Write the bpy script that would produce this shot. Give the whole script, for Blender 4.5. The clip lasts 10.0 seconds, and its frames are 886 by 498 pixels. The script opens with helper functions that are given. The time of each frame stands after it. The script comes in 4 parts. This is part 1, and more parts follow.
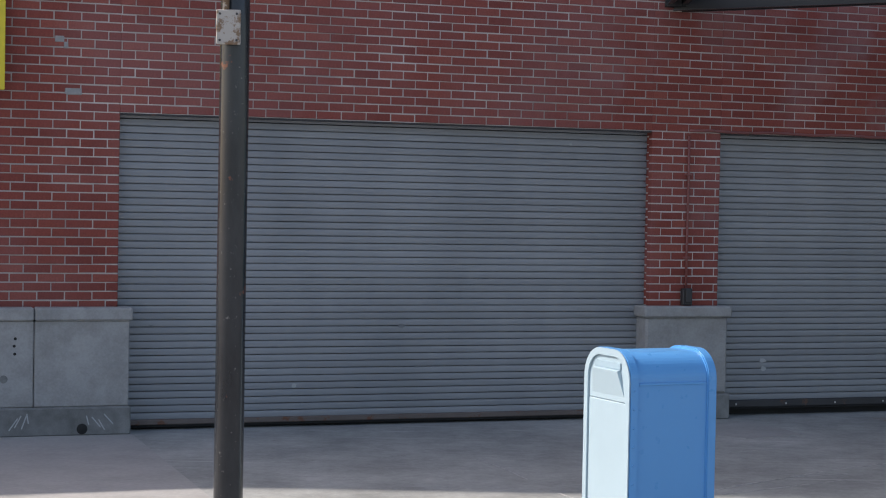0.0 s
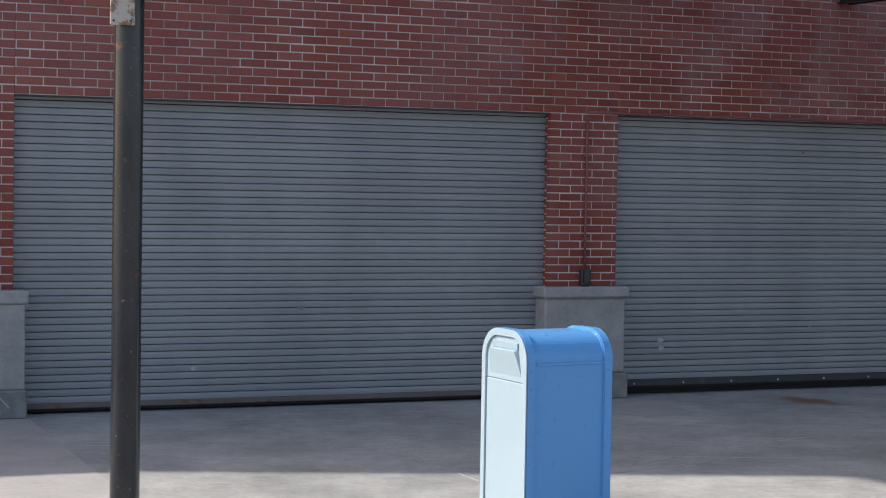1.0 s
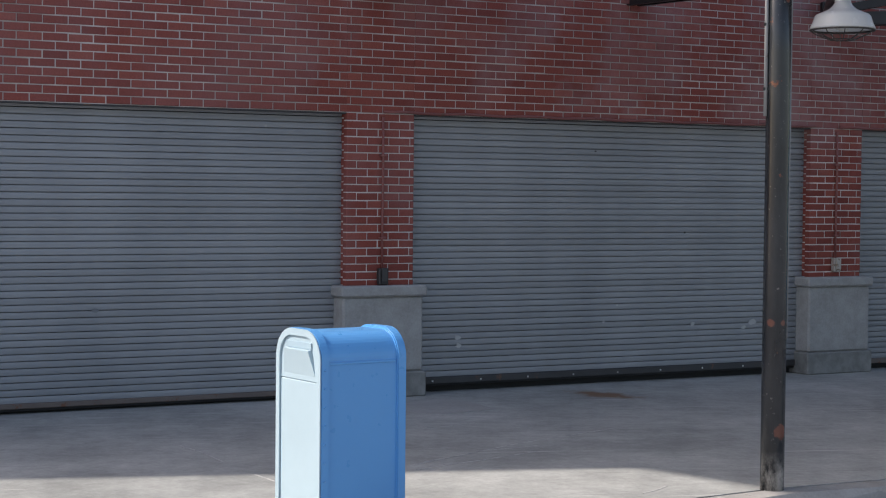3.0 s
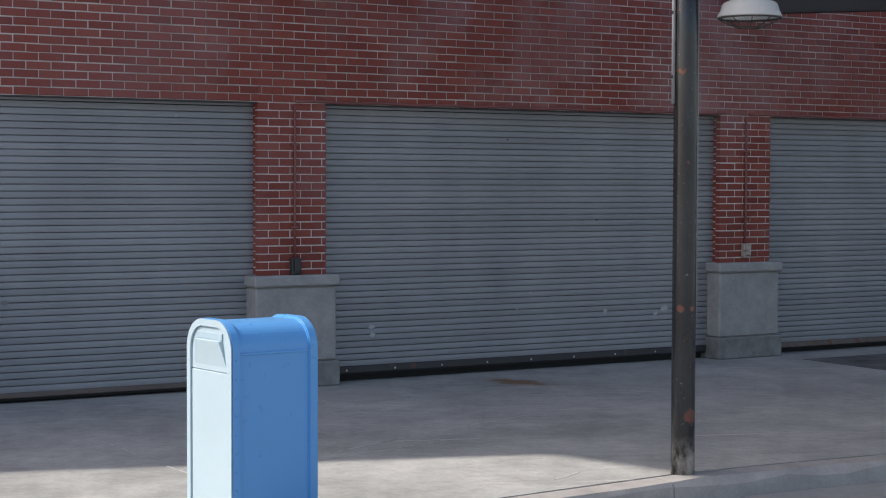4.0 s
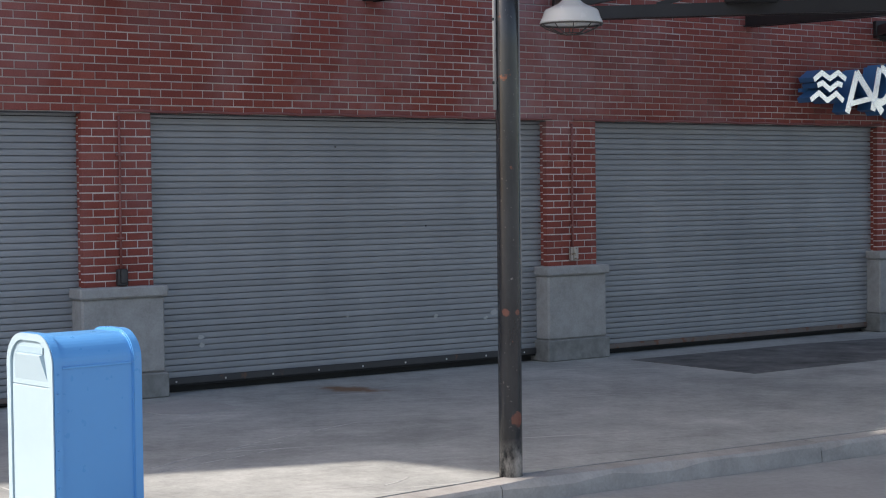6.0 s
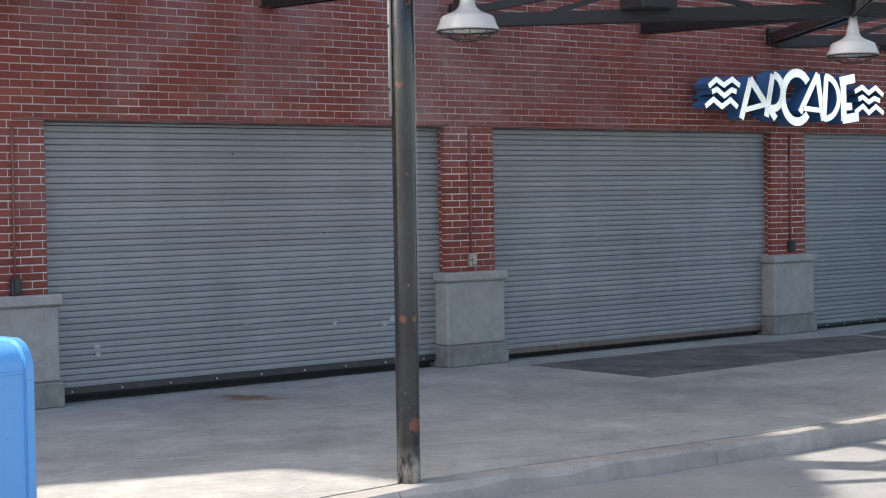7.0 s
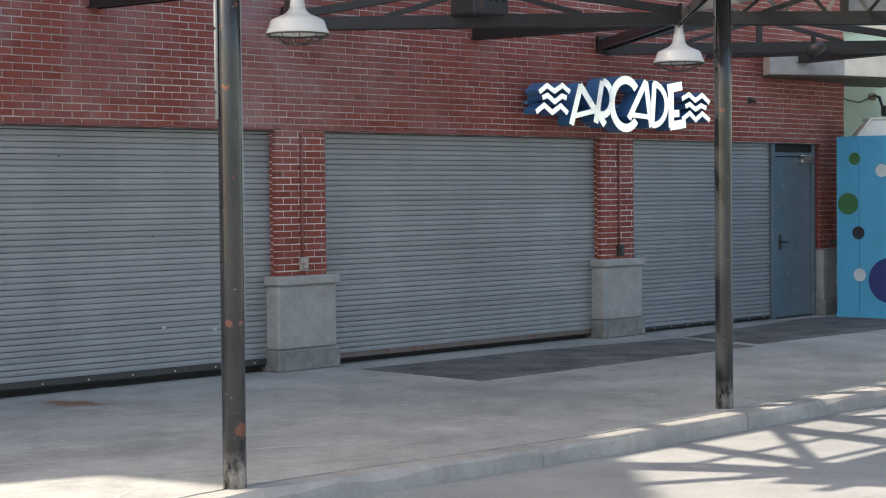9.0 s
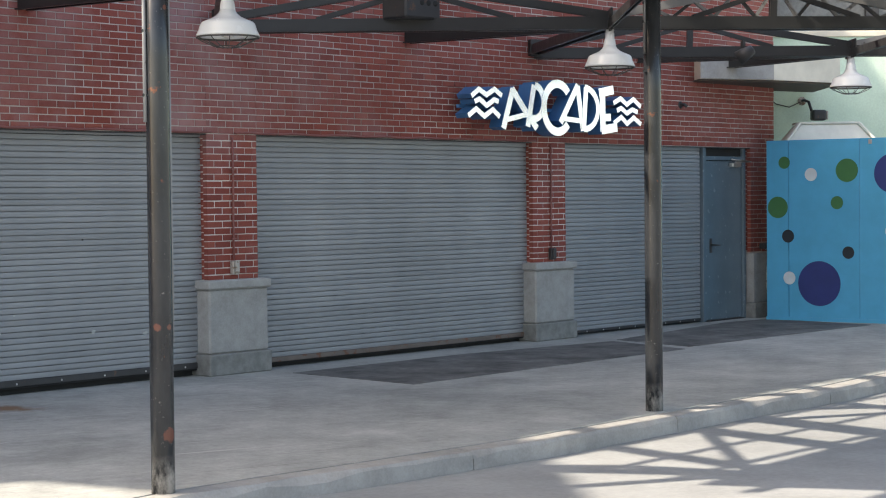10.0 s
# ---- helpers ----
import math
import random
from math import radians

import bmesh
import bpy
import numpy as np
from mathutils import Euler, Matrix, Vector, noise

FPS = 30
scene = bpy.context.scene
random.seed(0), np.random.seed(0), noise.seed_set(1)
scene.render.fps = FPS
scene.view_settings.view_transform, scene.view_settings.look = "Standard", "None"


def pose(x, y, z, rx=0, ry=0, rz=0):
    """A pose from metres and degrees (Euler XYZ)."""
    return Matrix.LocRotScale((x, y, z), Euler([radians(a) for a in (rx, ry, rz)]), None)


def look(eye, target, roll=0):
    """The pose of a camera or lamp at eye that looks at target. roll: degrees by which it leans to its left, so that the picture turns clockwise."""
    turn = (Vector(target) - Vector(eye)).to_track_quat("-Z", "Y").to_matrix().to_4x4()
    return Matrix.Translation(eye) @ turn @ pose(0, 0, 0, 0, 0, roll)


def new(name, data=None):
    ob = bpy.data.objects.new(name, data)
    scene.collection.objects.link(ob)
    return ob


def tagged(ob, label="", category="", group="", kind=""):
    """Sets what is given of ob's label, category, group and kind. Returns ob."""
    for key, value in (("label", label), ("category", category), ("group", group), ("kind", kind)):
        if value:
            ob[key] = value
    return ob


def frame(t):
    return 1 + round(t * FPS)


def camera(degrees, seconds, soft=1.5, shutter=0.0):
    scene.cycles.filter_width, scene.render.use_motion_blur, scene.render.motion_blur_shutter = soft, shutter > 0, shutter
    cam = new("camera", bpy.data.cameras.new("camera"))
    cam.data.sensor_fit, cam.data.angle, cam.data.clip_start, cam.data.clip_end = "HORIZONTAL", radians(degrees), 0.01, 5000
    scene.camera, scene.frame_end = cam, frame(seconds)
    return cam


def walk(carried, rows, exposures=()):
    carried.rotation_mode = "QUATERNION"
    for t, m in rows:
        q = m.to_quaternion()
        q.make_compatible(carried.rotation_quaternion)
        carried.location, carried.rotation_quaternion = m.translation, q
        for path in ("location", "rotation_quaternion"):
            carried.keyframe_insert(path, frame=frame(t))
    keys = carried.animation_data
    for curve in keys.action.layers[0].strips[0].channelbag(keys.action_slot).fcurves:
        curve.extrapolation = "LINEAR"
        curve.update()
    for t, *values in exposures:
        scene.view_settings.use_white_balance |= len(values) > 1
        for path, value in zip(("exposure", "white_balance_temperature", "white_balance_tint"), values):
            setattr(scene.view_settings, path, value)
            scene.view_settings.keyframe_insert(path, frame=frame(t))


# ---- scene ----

cam = camera(28.776, 10.0, soft=1.1)
ROWS = [
    (0.0, 0.000, -0.000, 1.755, 88.582, -1.033, 0.012),
    (0.5, 0.015, -0.007, 1.755, 88.121, -1.209, -1.495),
    (1.0, 0.030, -0.015, 1.755, 88.029, -0.942, -3.192),
    (1.5, 0.044, -0.022, 1.755, 87.939, -0.894, -4.699),
    (2.0, 0.059, -0.029, 1.755, 87.959, -0.782, -6.482),
    (2.5, 0.074, -0.036, 1.755, 88.197, -0.717, -8.178),
    (4.0, 0.118, -0.058, 1.755, 87.752, -0.167, -12.462),
    (4.5, 0.133, -0.066, 1.755, 87.754, -0.058, -13.796),
    (5.0, 0.148, -0.073, 1.755, 87.546, 0.141, -14.906),
    (5.5, 0.163, -0.080, 1.755, 87.731, 0.343, -16.272),
    (7.0, 0.207, -0.102, 1.755, 88.139, 0.872, -21.170),
    (7.5, 0.222, -0.109, 1.755, 88.036, 0.614, -22.500),
    (8.0, 0.237, -0.117, 1.755, 88.158, 0.644, -23.797),
    (8.5, 0.252, -0.124, 1.755, 88.198, 0.490, -25.176),
    (9.0, 0.267, -0.131, 1.755, 88.201, 0.618, -26.530),
    (9.5, 0.281, -0.138, 1.755, 88.171, 0.701, -27.684),
    (10.0, 0.296, -0.146, 1.755, 88.292, 0.579, -28.682),
]
EXPOSURES = [(0.0, 0.60, 6780, 15), (5.5, 0.71, 6900, 15), (7.0, 1.38, 7080, 13), (8.5, 1.50, 7480, 12), (10.0, 1.54, 7480, 11)]
walk(cam, [(t, pose(x, y, z, rx, ry, rz)) for t, x, y, z, rx, ry, rz in ROWS], EXPOSURES)

# ---- world, sun ----
SUN = Vector((-0.73, 0.13, 0.67)).normalized()      # towards the sun
world = bpy.data.worlds.new("world")
scene.world = world
world.use_nodes = True
wn = world.node_tree
sky = wn.nodes.new("ShaderNodeTexSky")
sky.sky_type = "NISHITA"
sky.sun_disc = False
sky.sun_elevation = math.asin(SUN.z)
sky.sun_rotation = math.atan2(SUN.x, SUN.y)
sky.air_density, sky.dust_density, sky.ozone_density = 1.0, 2.5, 1.0
wn.links.new(sky.outputs[0], wn.nodes["Background"].inputs[0])
wn.nodes["Background"].inputs[1].default_value = 0.15
sun = new("sun", bpy.data.lights.new("sun", "SUN"))
sun.data.energy = 3.2
sun.data.angle = radians(0.7)
sun.data.color = (1.0, 0.965, 0.915)
sun.matrix_world = look(SUN * 30, (0, 0, 0))


# ---- materials ----
class Mat:
    """A small node builder round one principled shader."""

    def __init__(self, name, rough=0.7, metal=0.0, spec=0.5):
        self.m = bpy.data.materials.new(name)
        self.m.use_nodes = True
        self.t = self.m.node_tree
        self.b = self.t.nodes["Principled BSDF"]
        self.b.inputs["Roughness"].default_value = rough
        self.b.inputs["Metallic"].default_value = metal
        self.b.inputs["Specular IOR Level"].default_value = spec
        self.tc = self.t.nodes.new("ShaderNodeTexCoord")

    def link(self, a, b):
        self.t.links.new(a, b)

    def noise(self, scale, detail=4.0, rough=0.55, stretch=(1, 1, 1), coord="Object"):
        mp = self.t.nodes.new("ShaderNodeMapping")
        mp.inputs["Scale"].default_value = stretch
        self.link(self.tc.outputs[coord], mp.inputs[0])
        n = self.t.nodes.new("ShaderNodeTexNoise")
        n.inputs["Scale"].default_value = scale
        n.inputs["Detail"].default_value = detail
        n.inputs["Roughness"].default_value = rough
        self.link(mp.outputs[0], n.inputs["Vector"])
        return n.outputs[0]

    def ramp(self, fac, *stops):
        r = self.t.nodes.new("ShaderNodeValToRGB")
        els = r.color_ramp.elements
        while len(els) < len(stops):
            els.new(0.5)
        for e, (p, c) in zip(els, stops):
            e.position = p
            e.color = (*c, 1) if len(c) == 3 else c
        self.link(fac, r.inputs[0])
        return r.outputs[0]

    def mix(self, fac, a, b, blend="MIX"):
        x = self.t.nodes.new("ShaderNodeMix")
        x.data_type = "RGBA"
        x.blend_type = blend
        for sock, val in ((x.inputs[0], fac), (x.inputs[6], a), (x.inputs[7], b)):
            if isinstance(val, (int, float)):
                sock.default_value = val
            elif isinstance(val, tuple):
                sock.default_value = (*val, 1)
            else:
                self.link(val, sock)
        return x.outputs[2]

    def colour(self, c):
        if isinstance(c, tuple):
            self.b.inputs["Base Color"].default_value = (*c, 1)
        else:
            self.link(c, self.b.inputs["Base Color"])
        return self

    def rough(self, fac, lo, hi):
        r = self.t.nodes.new("ShaderNodeMapRange")
        r.inputs[3].default_value, r.inputs[4].default_value = lo, hi
        self.link(fac, r.inputs[0])
        self.link(r.outputs[0], self.b.inputs["Roughness"])
        return self

    def bump(self, height, strength=0.3, dist=0.01):
        n = self.t.nodes.new("ShaderNodeBump")
        n.inputs["Strength"].default_value = strength
        n.inputs["Distance"].default_value = dist
        self.link(height, n.inputs["Height"])
        self.link(n.outputs[0], self.b.inputs["Normal"])
        return self

    def random(self, island=False):
        if island:
            return self.t.nodes.new("ShaderNodeNewGeometry").outputs["Random Per Island"]
        return self.t.nodes.new("ShaderNodeObjectInfo").outputs["Random"]


def brick_material(name, island):
    m = Mat(name, 0.85, 0, 0.3)
    base = m.ramp(m.random(island), (0.0, (0.208, 0.053, 0.042)), (0.35, (0.272, 0.070, 0.053)), (0.7, (0.245, 0.063, 0.049)), (1.0, (0.312, 0.089, 0.066)))
    grain = m.noise(60, 5)
    c = m.mix(0.35, base, m.ramp(grain, (0.3, (0.5, 0.5, 0.5)), (0.7, (1.25, 1.2, 1.15))), "MULTIPLY")
    g = m.t.nodes.new("ShaderNodeNewGeometry")
    n = m.t.nodes.new("ShaderNodeTexNoise")
    n.inputs["Scale"].default_value = 0.9
    n.inputs["Detail"].default_value = 5
    n.inputs["Roughness"].default_value = 0.6
    m.link(g.outputs["Position"], n.inputs["Vector"])
    veil = m.ramp(n.outputs[0], (0.44, (0, 0, 0)), (0.68, (0.46, 0.46, 0.46)))
    # lime bloom, strongest over the second shutter
    far = m.t.nodes.new("ShaderNodeVectorMath")
    far.operation = "DISTANCE"
    m.link(g.outputs["Position"], far.inputs[0])
    far.inputs[1].default_value = (5.3, 15.6, 3.4)
    near = m.t.nodes.new("ShaderNodeMath")
    near.operation = "MULTIPLY"
    near.inputs[1].default_value = 0.1
    m.link(far.outputs["Value"], near.inputs[0])
    bloom = m.mix(1.0, veil, m.ramp(near.outputs[0], (0.18, (1, 1, 1)), (0.50, (0.3, 0.3, 0.3))), "MULTIPLY")
    c = m.mix(bloom, c, (0.42, 0.31, 0.32))
    m.colour(c)
    m.bump(grain, 0.35, 0.004)
    return m.m


def concrete_material(name, lo, hi, scale=1.0, rough=0.85, stain=(0.6, 0.58, 0.55), streak=(1, 1, 1)):
    m = Mat(name, rough, 0, 0.35)
    big = m.noise(0.9 * scale, 6, 0.62, streak)
    fine = m.noise(45 * scale, 4, 0.6)
    mid = m.noise(4.5 * scale, 6, 0.65, streak)
    c = m.ramp(big, (0.3, lo), (0.7, hi))
    c = m.mix(0.5, c, m.ramp(mid, (0.35, stain), (0.6, (1, 1, 1))), "MULTIPLY")
    c = m.mix(0.35, c, m.ramp(fine, (0.3, (0.75, 0.75, 0.75)), (0.7, (1.15, 1.15, 1.15))), "MULTIPLY")
    m.colour(c)
    m.bump(fine, 0.25, 0.004)
    return m.m


def paint_material(name, col, rough=0.4, wear=None, metal=0.0, amount=0.66, var=0.12, spec=0.5):
    m = Mat(name, rough, metal, spec)
    n = m.noise(3.0, 5, 0.6)
    dark = tuple(v * (1 - var) for v in col)
    light = tuple(min(1, v * (1 + var)) for v in col)
    c = m.ramp(n, (0.3, dark), (0.7, light))
    if wear:
        w = m.noise(9.0, 6, 0.7)
        c = m.mix(m.ramp(w, (amount, (0, 0, 0)), (amount + 0.05, (1, 1, 1))), c, wear)
    m.colour(c)
    f = m.noise(14, 5)
    m.rough(f, max(0.02, rough - 0.12), min(1, rough + 0.15))
    m.bump(f, 0.06, 0.003)
    return m.m


def pole_material(name, spots=()):
    """Black pole paint gone dull: pale scuffs round the foot, chips, and rust where it was struck."""
    m = Mat(name, 0.4, 0, 0.5)
    sep = m.t.nodes.new("ShaderNodeSeparateXYZ")
    m.link(m.tc.outputs["Object"], sep.inputs[0])
    c = m.ramp(m.noise(5, 5, 0.6, (1, 1, 0.3)), (0.3, (0.011, 0.013, 0.016)), (0.7, (0.034, 0.037, 0.041)))
    c = m.mix(m.ramp(m.noise(38, 4, 0.7), (0.66, (0, 0, 0)), (0.70, (0.7, 0.7, 0.7))), c, (0.16, 0.16, 0.15))
    c = m.mix(m.ramp(m.noise(6.5, 5, 0.65), (0.66, (0, 0, 0)), (0.70, (1, 1, 1))), c, (0.13, 0.045, 0.025))
    for p, r in spots:
        d = m.t.nodes.new("ShaderNodeVectorMath")
        d.operation = "DISTANCE"
        m.link(m.tc.outputs["Object"], d.inputs[0])
        d.inputs[1].default_value = p
        e = m.t.nodes.new("ShaderNodeMath")
        e.operation = "MULTIPLY_ADD"
        m.link(m.noise(30, 5, 0.7), e.inputs[0])
        e.inputs[1].default_value = r
        m.link(d.outputs["Value"], e.inputs[2])
        c = m.mix(m.ramp(e.outputs[0], (r * 1.15, (1, 1, 1)), (r * 1.35, (0, 0, 0))), c, (0.13, 0.05, 0.035))
    low = m.ramp(sep.outputs[2], (0.10, (1, 1, 1)), (0.24, (0, 0, 0)))
    scuff = m.mix(1.0, low, m.ramp(m.noise(9, 6, 0.7, (1, 1, 0.5)), (0.40, (0, 0, 0)), (0.62, (0.8, 0.8, 0.8))), "MULTIPLY")
    c = m.mix(scuff, c, (0.46, 0.45, 0.43))
    m.colour(c)
    f = m.noise(20, 5)
    m.rough(f, 0.12, 0.28)
    m.bump(f, 0.05, 0.003)
    return m.m


def mortar_material(name, lo, hi):
    m = Mat(name, 0.9, 0, 0.2)
    g = m.t.nodes.new("ShaderNodeNewGeometry")
    outs = []
    for scale, detail in ((0.8, 5), (5.0, 6)):
        n = m.t.nodes.new("ShaderNodeTexNoise")
        n.inputs["Scale"].default_value, n.inputs["Detail"].default_value = scale, detail
        m.link(g.outputs["Position"], n.inputs["Vector"])
        outs.append(n.outputs[0])
    c = m.ramp(outs[0], (0.35, lo), (0.65, hi))
    c = m.mix(0.6, c, m.ramp(outs[1], (0.3, (0.7, 0.68, 0.67)), (0.6, (1.1, 1.1, 1.1))), "MULTIPLY")
    m.colour(c)
    m.bump(outs[1], 0.3, 0.004)
    return m.m


def pave_material():
    """Trowelled concrete: broad blotches, arcs left by tyres, fine grain, one rust stain by the second shutter."""
    m = Mat("pavement_concrete", 0.8, 0, 0.35)
    big = m.noise(0.42, 7, 0.66)
    mid = m.noise(1.7, 8, 0.72)
    fine = m.noise(30, 5, 0.65)
    c = m.ramp(big, (0.34, (0.285, 0.295, 0.282)), (0.66, (0.440, 0.446, 0.424)))
    c = m.mix(0.6, c, m.ramp(mid, (0.34, (0.70, 0.70, 0.70)), (0.62, (1.10, 1.10, 1.10))), "MULTIPLY")
    c = m.mix(0.4, c, m.ramp(fine, (0.3, (0.75, 0.75, 0.75)), (0.7, (1.18, 1.18, 1.18))), "MULTIPLY")
    c = m.mix(0.55, c, m.ramp(m.noise(6.5, 9, 0.78), (0.36, (0.74, 0.74, 0.73)), (0.62, (1.16, 1.16, 1.15))), "MULTIPLY")
    c = m.mix(m.ramp(m.noise(2.6, 9, 0.8), (0.60, (0, 0, 0)), (0.66, (0.35, 0.35, 0.35))), c, (0.20, 0.20, 0.19))
    mp = m.t.nodes.new("ShaderNodeMapping")
    mp.inputs["Rotation"].default_value = (0, 0, radians(-24))
    mp.inputs["Scale"].default_value = (0.30, 15.0, 1.0)
    m.link(m.tc.outputs["Object"], mp.inputs[0])
    sc = m.t.nodes.new("ShaderNodeTexNoise")
    sc.inputs["Scale"].default_value, sc.inputs["Detail"].default_value, sc.inputs["Distortion"].default_value = 1.7, 3, 0.6
    m.link(mp.outputs[0], sc.inputs["Vector"])
    c = m.mix(m.ramp(sc.outputs[0], (0.665, (0, 0, 0)), (0.70, (0.55, 0.55, 0.55))), c, (0.58, 0.57, 0.54))
    c = m.mix(m.ramp(sc.outputs[0], (0.28, (0.4, 0.4, 0.4)), (0.33, (0, 0, 0))), c, (0.16, 0.155, 0.15))
    mp2 = m.t.nodes.new("ShaderNodeMapping")
    mp2.vector_type = "TEXTURE"
    mp2.inputs["Location"].default_value = (4.03, 14.50, 0)
    mp2.inputs["Rotation"].default_value = (0, 0, radians(-50))
    mp2.inputs["Scale"].default_value = (0.95, 0.42, 1)
    m.link(m.tc.outputs["Object"], mp2.inputs[0])
    ln = m.t.nodes.new("ShaderNodeVectorMath")
    ln.operation = "LENGTH"
    m.link(mp2.outputs[0], ln.inputs[0])
    add = m.t.nodes.new("ShaderNodeMath")
    m.link(ln.outputs["Value"], add.inputs[0])
    m.link(m.noise(6, 6, 0.7), add.inputs[1])
    c = m.mix(m.ramp(add.outputs[0], (0.70, (0.9, 0.9, 0.9)), (0.98, (0, 0, 0))), c, (0.19, 0.10, 0.05))
    m.colour(c)
    m.bump(fine, 0.3, 0.004)
    return m.m


def slat_material():
    """Weathered shutter paint: drips down the whole shutter, scuffs and pale specks low down."""
    m = Mat("shutter_grey_blue", 0.45, 0.1)
    g = m.t.nodes.new("ShaderNodeNewGeometry")
    mp = m.t.nodes.new("ShaderNodeMapping")
    mp.inputs["Scale"].default_value = (1.0, 1.0, 0.35)
    m.link(g.outputs["Position"], mp.inputs[0])

    def wn(scale, detail, rough=0.6):
        n = m.t.nodes.new("ShaderNodeTexNoise")
        n.inputs["Scale"].default_value, n.inputs["Detail"].default_value, n.inputs["Roughness"].default_value = scale, detail, rough
        m.link(mp.outputs[0], n.inputs["Vector"])
        return n.outputs[0]

    c = m.ramp(wn(1.3, 5), (0.3, (0.225, 0.24, 0.255)), (0.7, (0.295, 0.31, 0.325)))
    c = m.mix(0.55, c, m.ramp(m.random(), (0.0, (0.86, 0.86, 0.86)), (1.0, (1.12, 1.12, 1.12))), "MULTIPLY")
    c = m.mix(m.ramp(wn(2.6, 6, 0.7), (0.62, (0, 0, 0)), (0.75, (0.4, 0.4, 0.4))), c, (0.20, 0.195, 0.18))
    c = m.mix(m.ramp(wn(7.0, 8, 0.75), (0.70, (0, 0, 0)), (0.74, (0.5, 0.5, 0.5))), c, (0.45, 0.46, 0.46))
    m.colour(c)
    f = wn(9, 5)
    m.rough(f, 0.38, 0.6)
    m.bump(f, 0.05, 0.003)
    return m.m


BRICK = brick_material("brick_red", False)
BRICK_JOINED = brick_material("brick_red_joined", True)
MORTAR = mortar_material("mortar", (0.345, 0.312, 0.285), (0.58, 0.535, 0.50))
MORTAR_CLEAN = mortar_material("mortar_clean", (0.53, 0.50, 0.475), (0.72, 0.68, 0.65))
PLINTH = concrete_material("plinth_concrete", (0.31, 0.315, 0.31), (0.42, 0.42, 0.41), 1.3)
BASE = concrete_material("plinth_base_concrete", (0.17, 0.175, 0.17), (0.27, 0.275, 0.265), 2.2, stain=(0.5, 0.5, 0.48))
PAVE_PALE = concrete_material("pavement_concrete_pale", (0.36, 0.355, 0.34), (0.44, 0.43, 0.41), 0.6, 0.8, (0.75, 0.75, 0.74))
PAVE = pave_material()
KERB = concrete_material("kerb_concrete", (0.30, 0.292, 0.275), (0.42, 0.405, 0.38), 1.2, 0.85, (0.65, 0.64, 0.62))
ROAD = concrete_material("road_concrete", (0.26, 0.265, 0.265), (0.34, 0.345, 0.34), 0.5, 0.85, (0.72, 0.72, 0.71))
PATCH = concrete_material("asphalt_patch", (0.055, 0.057, 0.056), (0.225, 0.224, 0.215), 2.2, 0.75, (0.45, 0.45, 0.45))
SLAT = slat_material()
RAIL = paint_material("dark_rail_steel", (0.05, 0.05, 0.052), 0.5, (0.12, 0.07, 0.05), 0.3, 0.6)
RUSTBAR = paint_material("rusty_bottom_bar", (0.16, 0.13, 0.115), 0.6, (0.17, 0.08, 0.05), 0.3, 0.55)
RUBBER = paint_material("black_rubber", (0.012, 0.012, 0.012), 0.8)
BLACKPAINT = pole_material("black_pole_paint")
STRUCKPAINT = pole_material("black_pole_paint_struck", (((0.028, -0.066, 0.355), 0.058), ((-0.045, -0.055, 1.00), 0.03), ((0.030, -0.065, 1.00), 0.022), ((0.03, -0.065, 2.9), 0.02), ((0.025, -0.066, 3.25), 0.028)))
# paler steel: sunlight on the kerb-side top chords put into the colour
LITSTEEL = paint_material("sunlit_grey_steel", (0.17, 0.17, 0.165), 0.45, (0.08, 0.075, 0.07), 0, 0.62, 0.15)
STEEL = paint_material("dark_frame_steel", (0.017, 0.018, 0.019), 0.38, (0.06, 0.055, 0.05), 0.0, 0.68, 0.2, 0.5)
BLUEBOX = paint_material("blue_bin_paint", (0.095, 0.33, 0.66), 0.3, None, 0, 0.7, 0.015)
SLOT_BLUE = paint_material("slot_blue_darker", (0.33, 0.45, 0.52), 0.4)
WHITEBOX = paint_material("pale_bin_paint", (0.38, 0.50, 0.56), 0.35, None, 0, 0.7, 0.03)
ENAMEL = paint_material("white_enamel", (0.80, 0.83, 0.83), 0.22, None, 0, 0.7, 0.03)
WIRE = paint_material("guard_wire", (0.10, 0.095, 0.09), 0.5, (0.16, 0.07, 0.04), 0.4, 0.6)
GLASS_BULB = paint_material("frosted_bulb", (0.75, 0.74, 0.70), 0.2)
MIRROR = Mat("polished_letter_face", 0.16, 1.0).colour((0.84, 0.89, 1.0)).m
LETTERBLUE = paint_material("letter_blue_side", (0.05, 0.17, 0.36), 0.4)
DOORPAINT = paint_material("door_blue_grey", (0.13, 0.18, 0.215), 0.22, None, 0.1, 0.7, 0.08)
ALU = Mat("brushed_metal", 0.3, 1.0).colour((0.62, 0.62, 0.62)).m
FENCE = paint_material("fence_blue_paint", (0.055, 0.36, 0.60), 0.45, None, 0, 0.7, 0.08)
DOT_GREEN = paint_material("dot_green", (0.035, 0.15, 0.05), 0.5)
DOT_WHITE = paint_material("dot_white", (0.55, 0.62, 0.66), 0.5)
DOT_BLACK = paint_material("dot_black", (0.012, 0.02, 0.03), 0.5)
DOT_NAVY = paint_material("dot_navy", (0.018, 0.035, 0.17), 0.5)
GREENWALL = concrete_material("green_stucco", (0.54, 0.68, 0.54), (0.64, 0.77, 0.63), 0.8, 0.9, (0.85, 0.88, 0.86))
BEIGE = paint_material("beige_fascia", (0.66, 0.60, 0.49), 0.6)
SCUFF_PALE = paint_material("pale_scuff", (0.40, 0.41, 0.41), 0.6)
SCRAPE = paint_material("pale_scrape", (0.46, 0.455, 0.44), 0.75, (0.33, 0.335, 0.33), 0, 0.5)
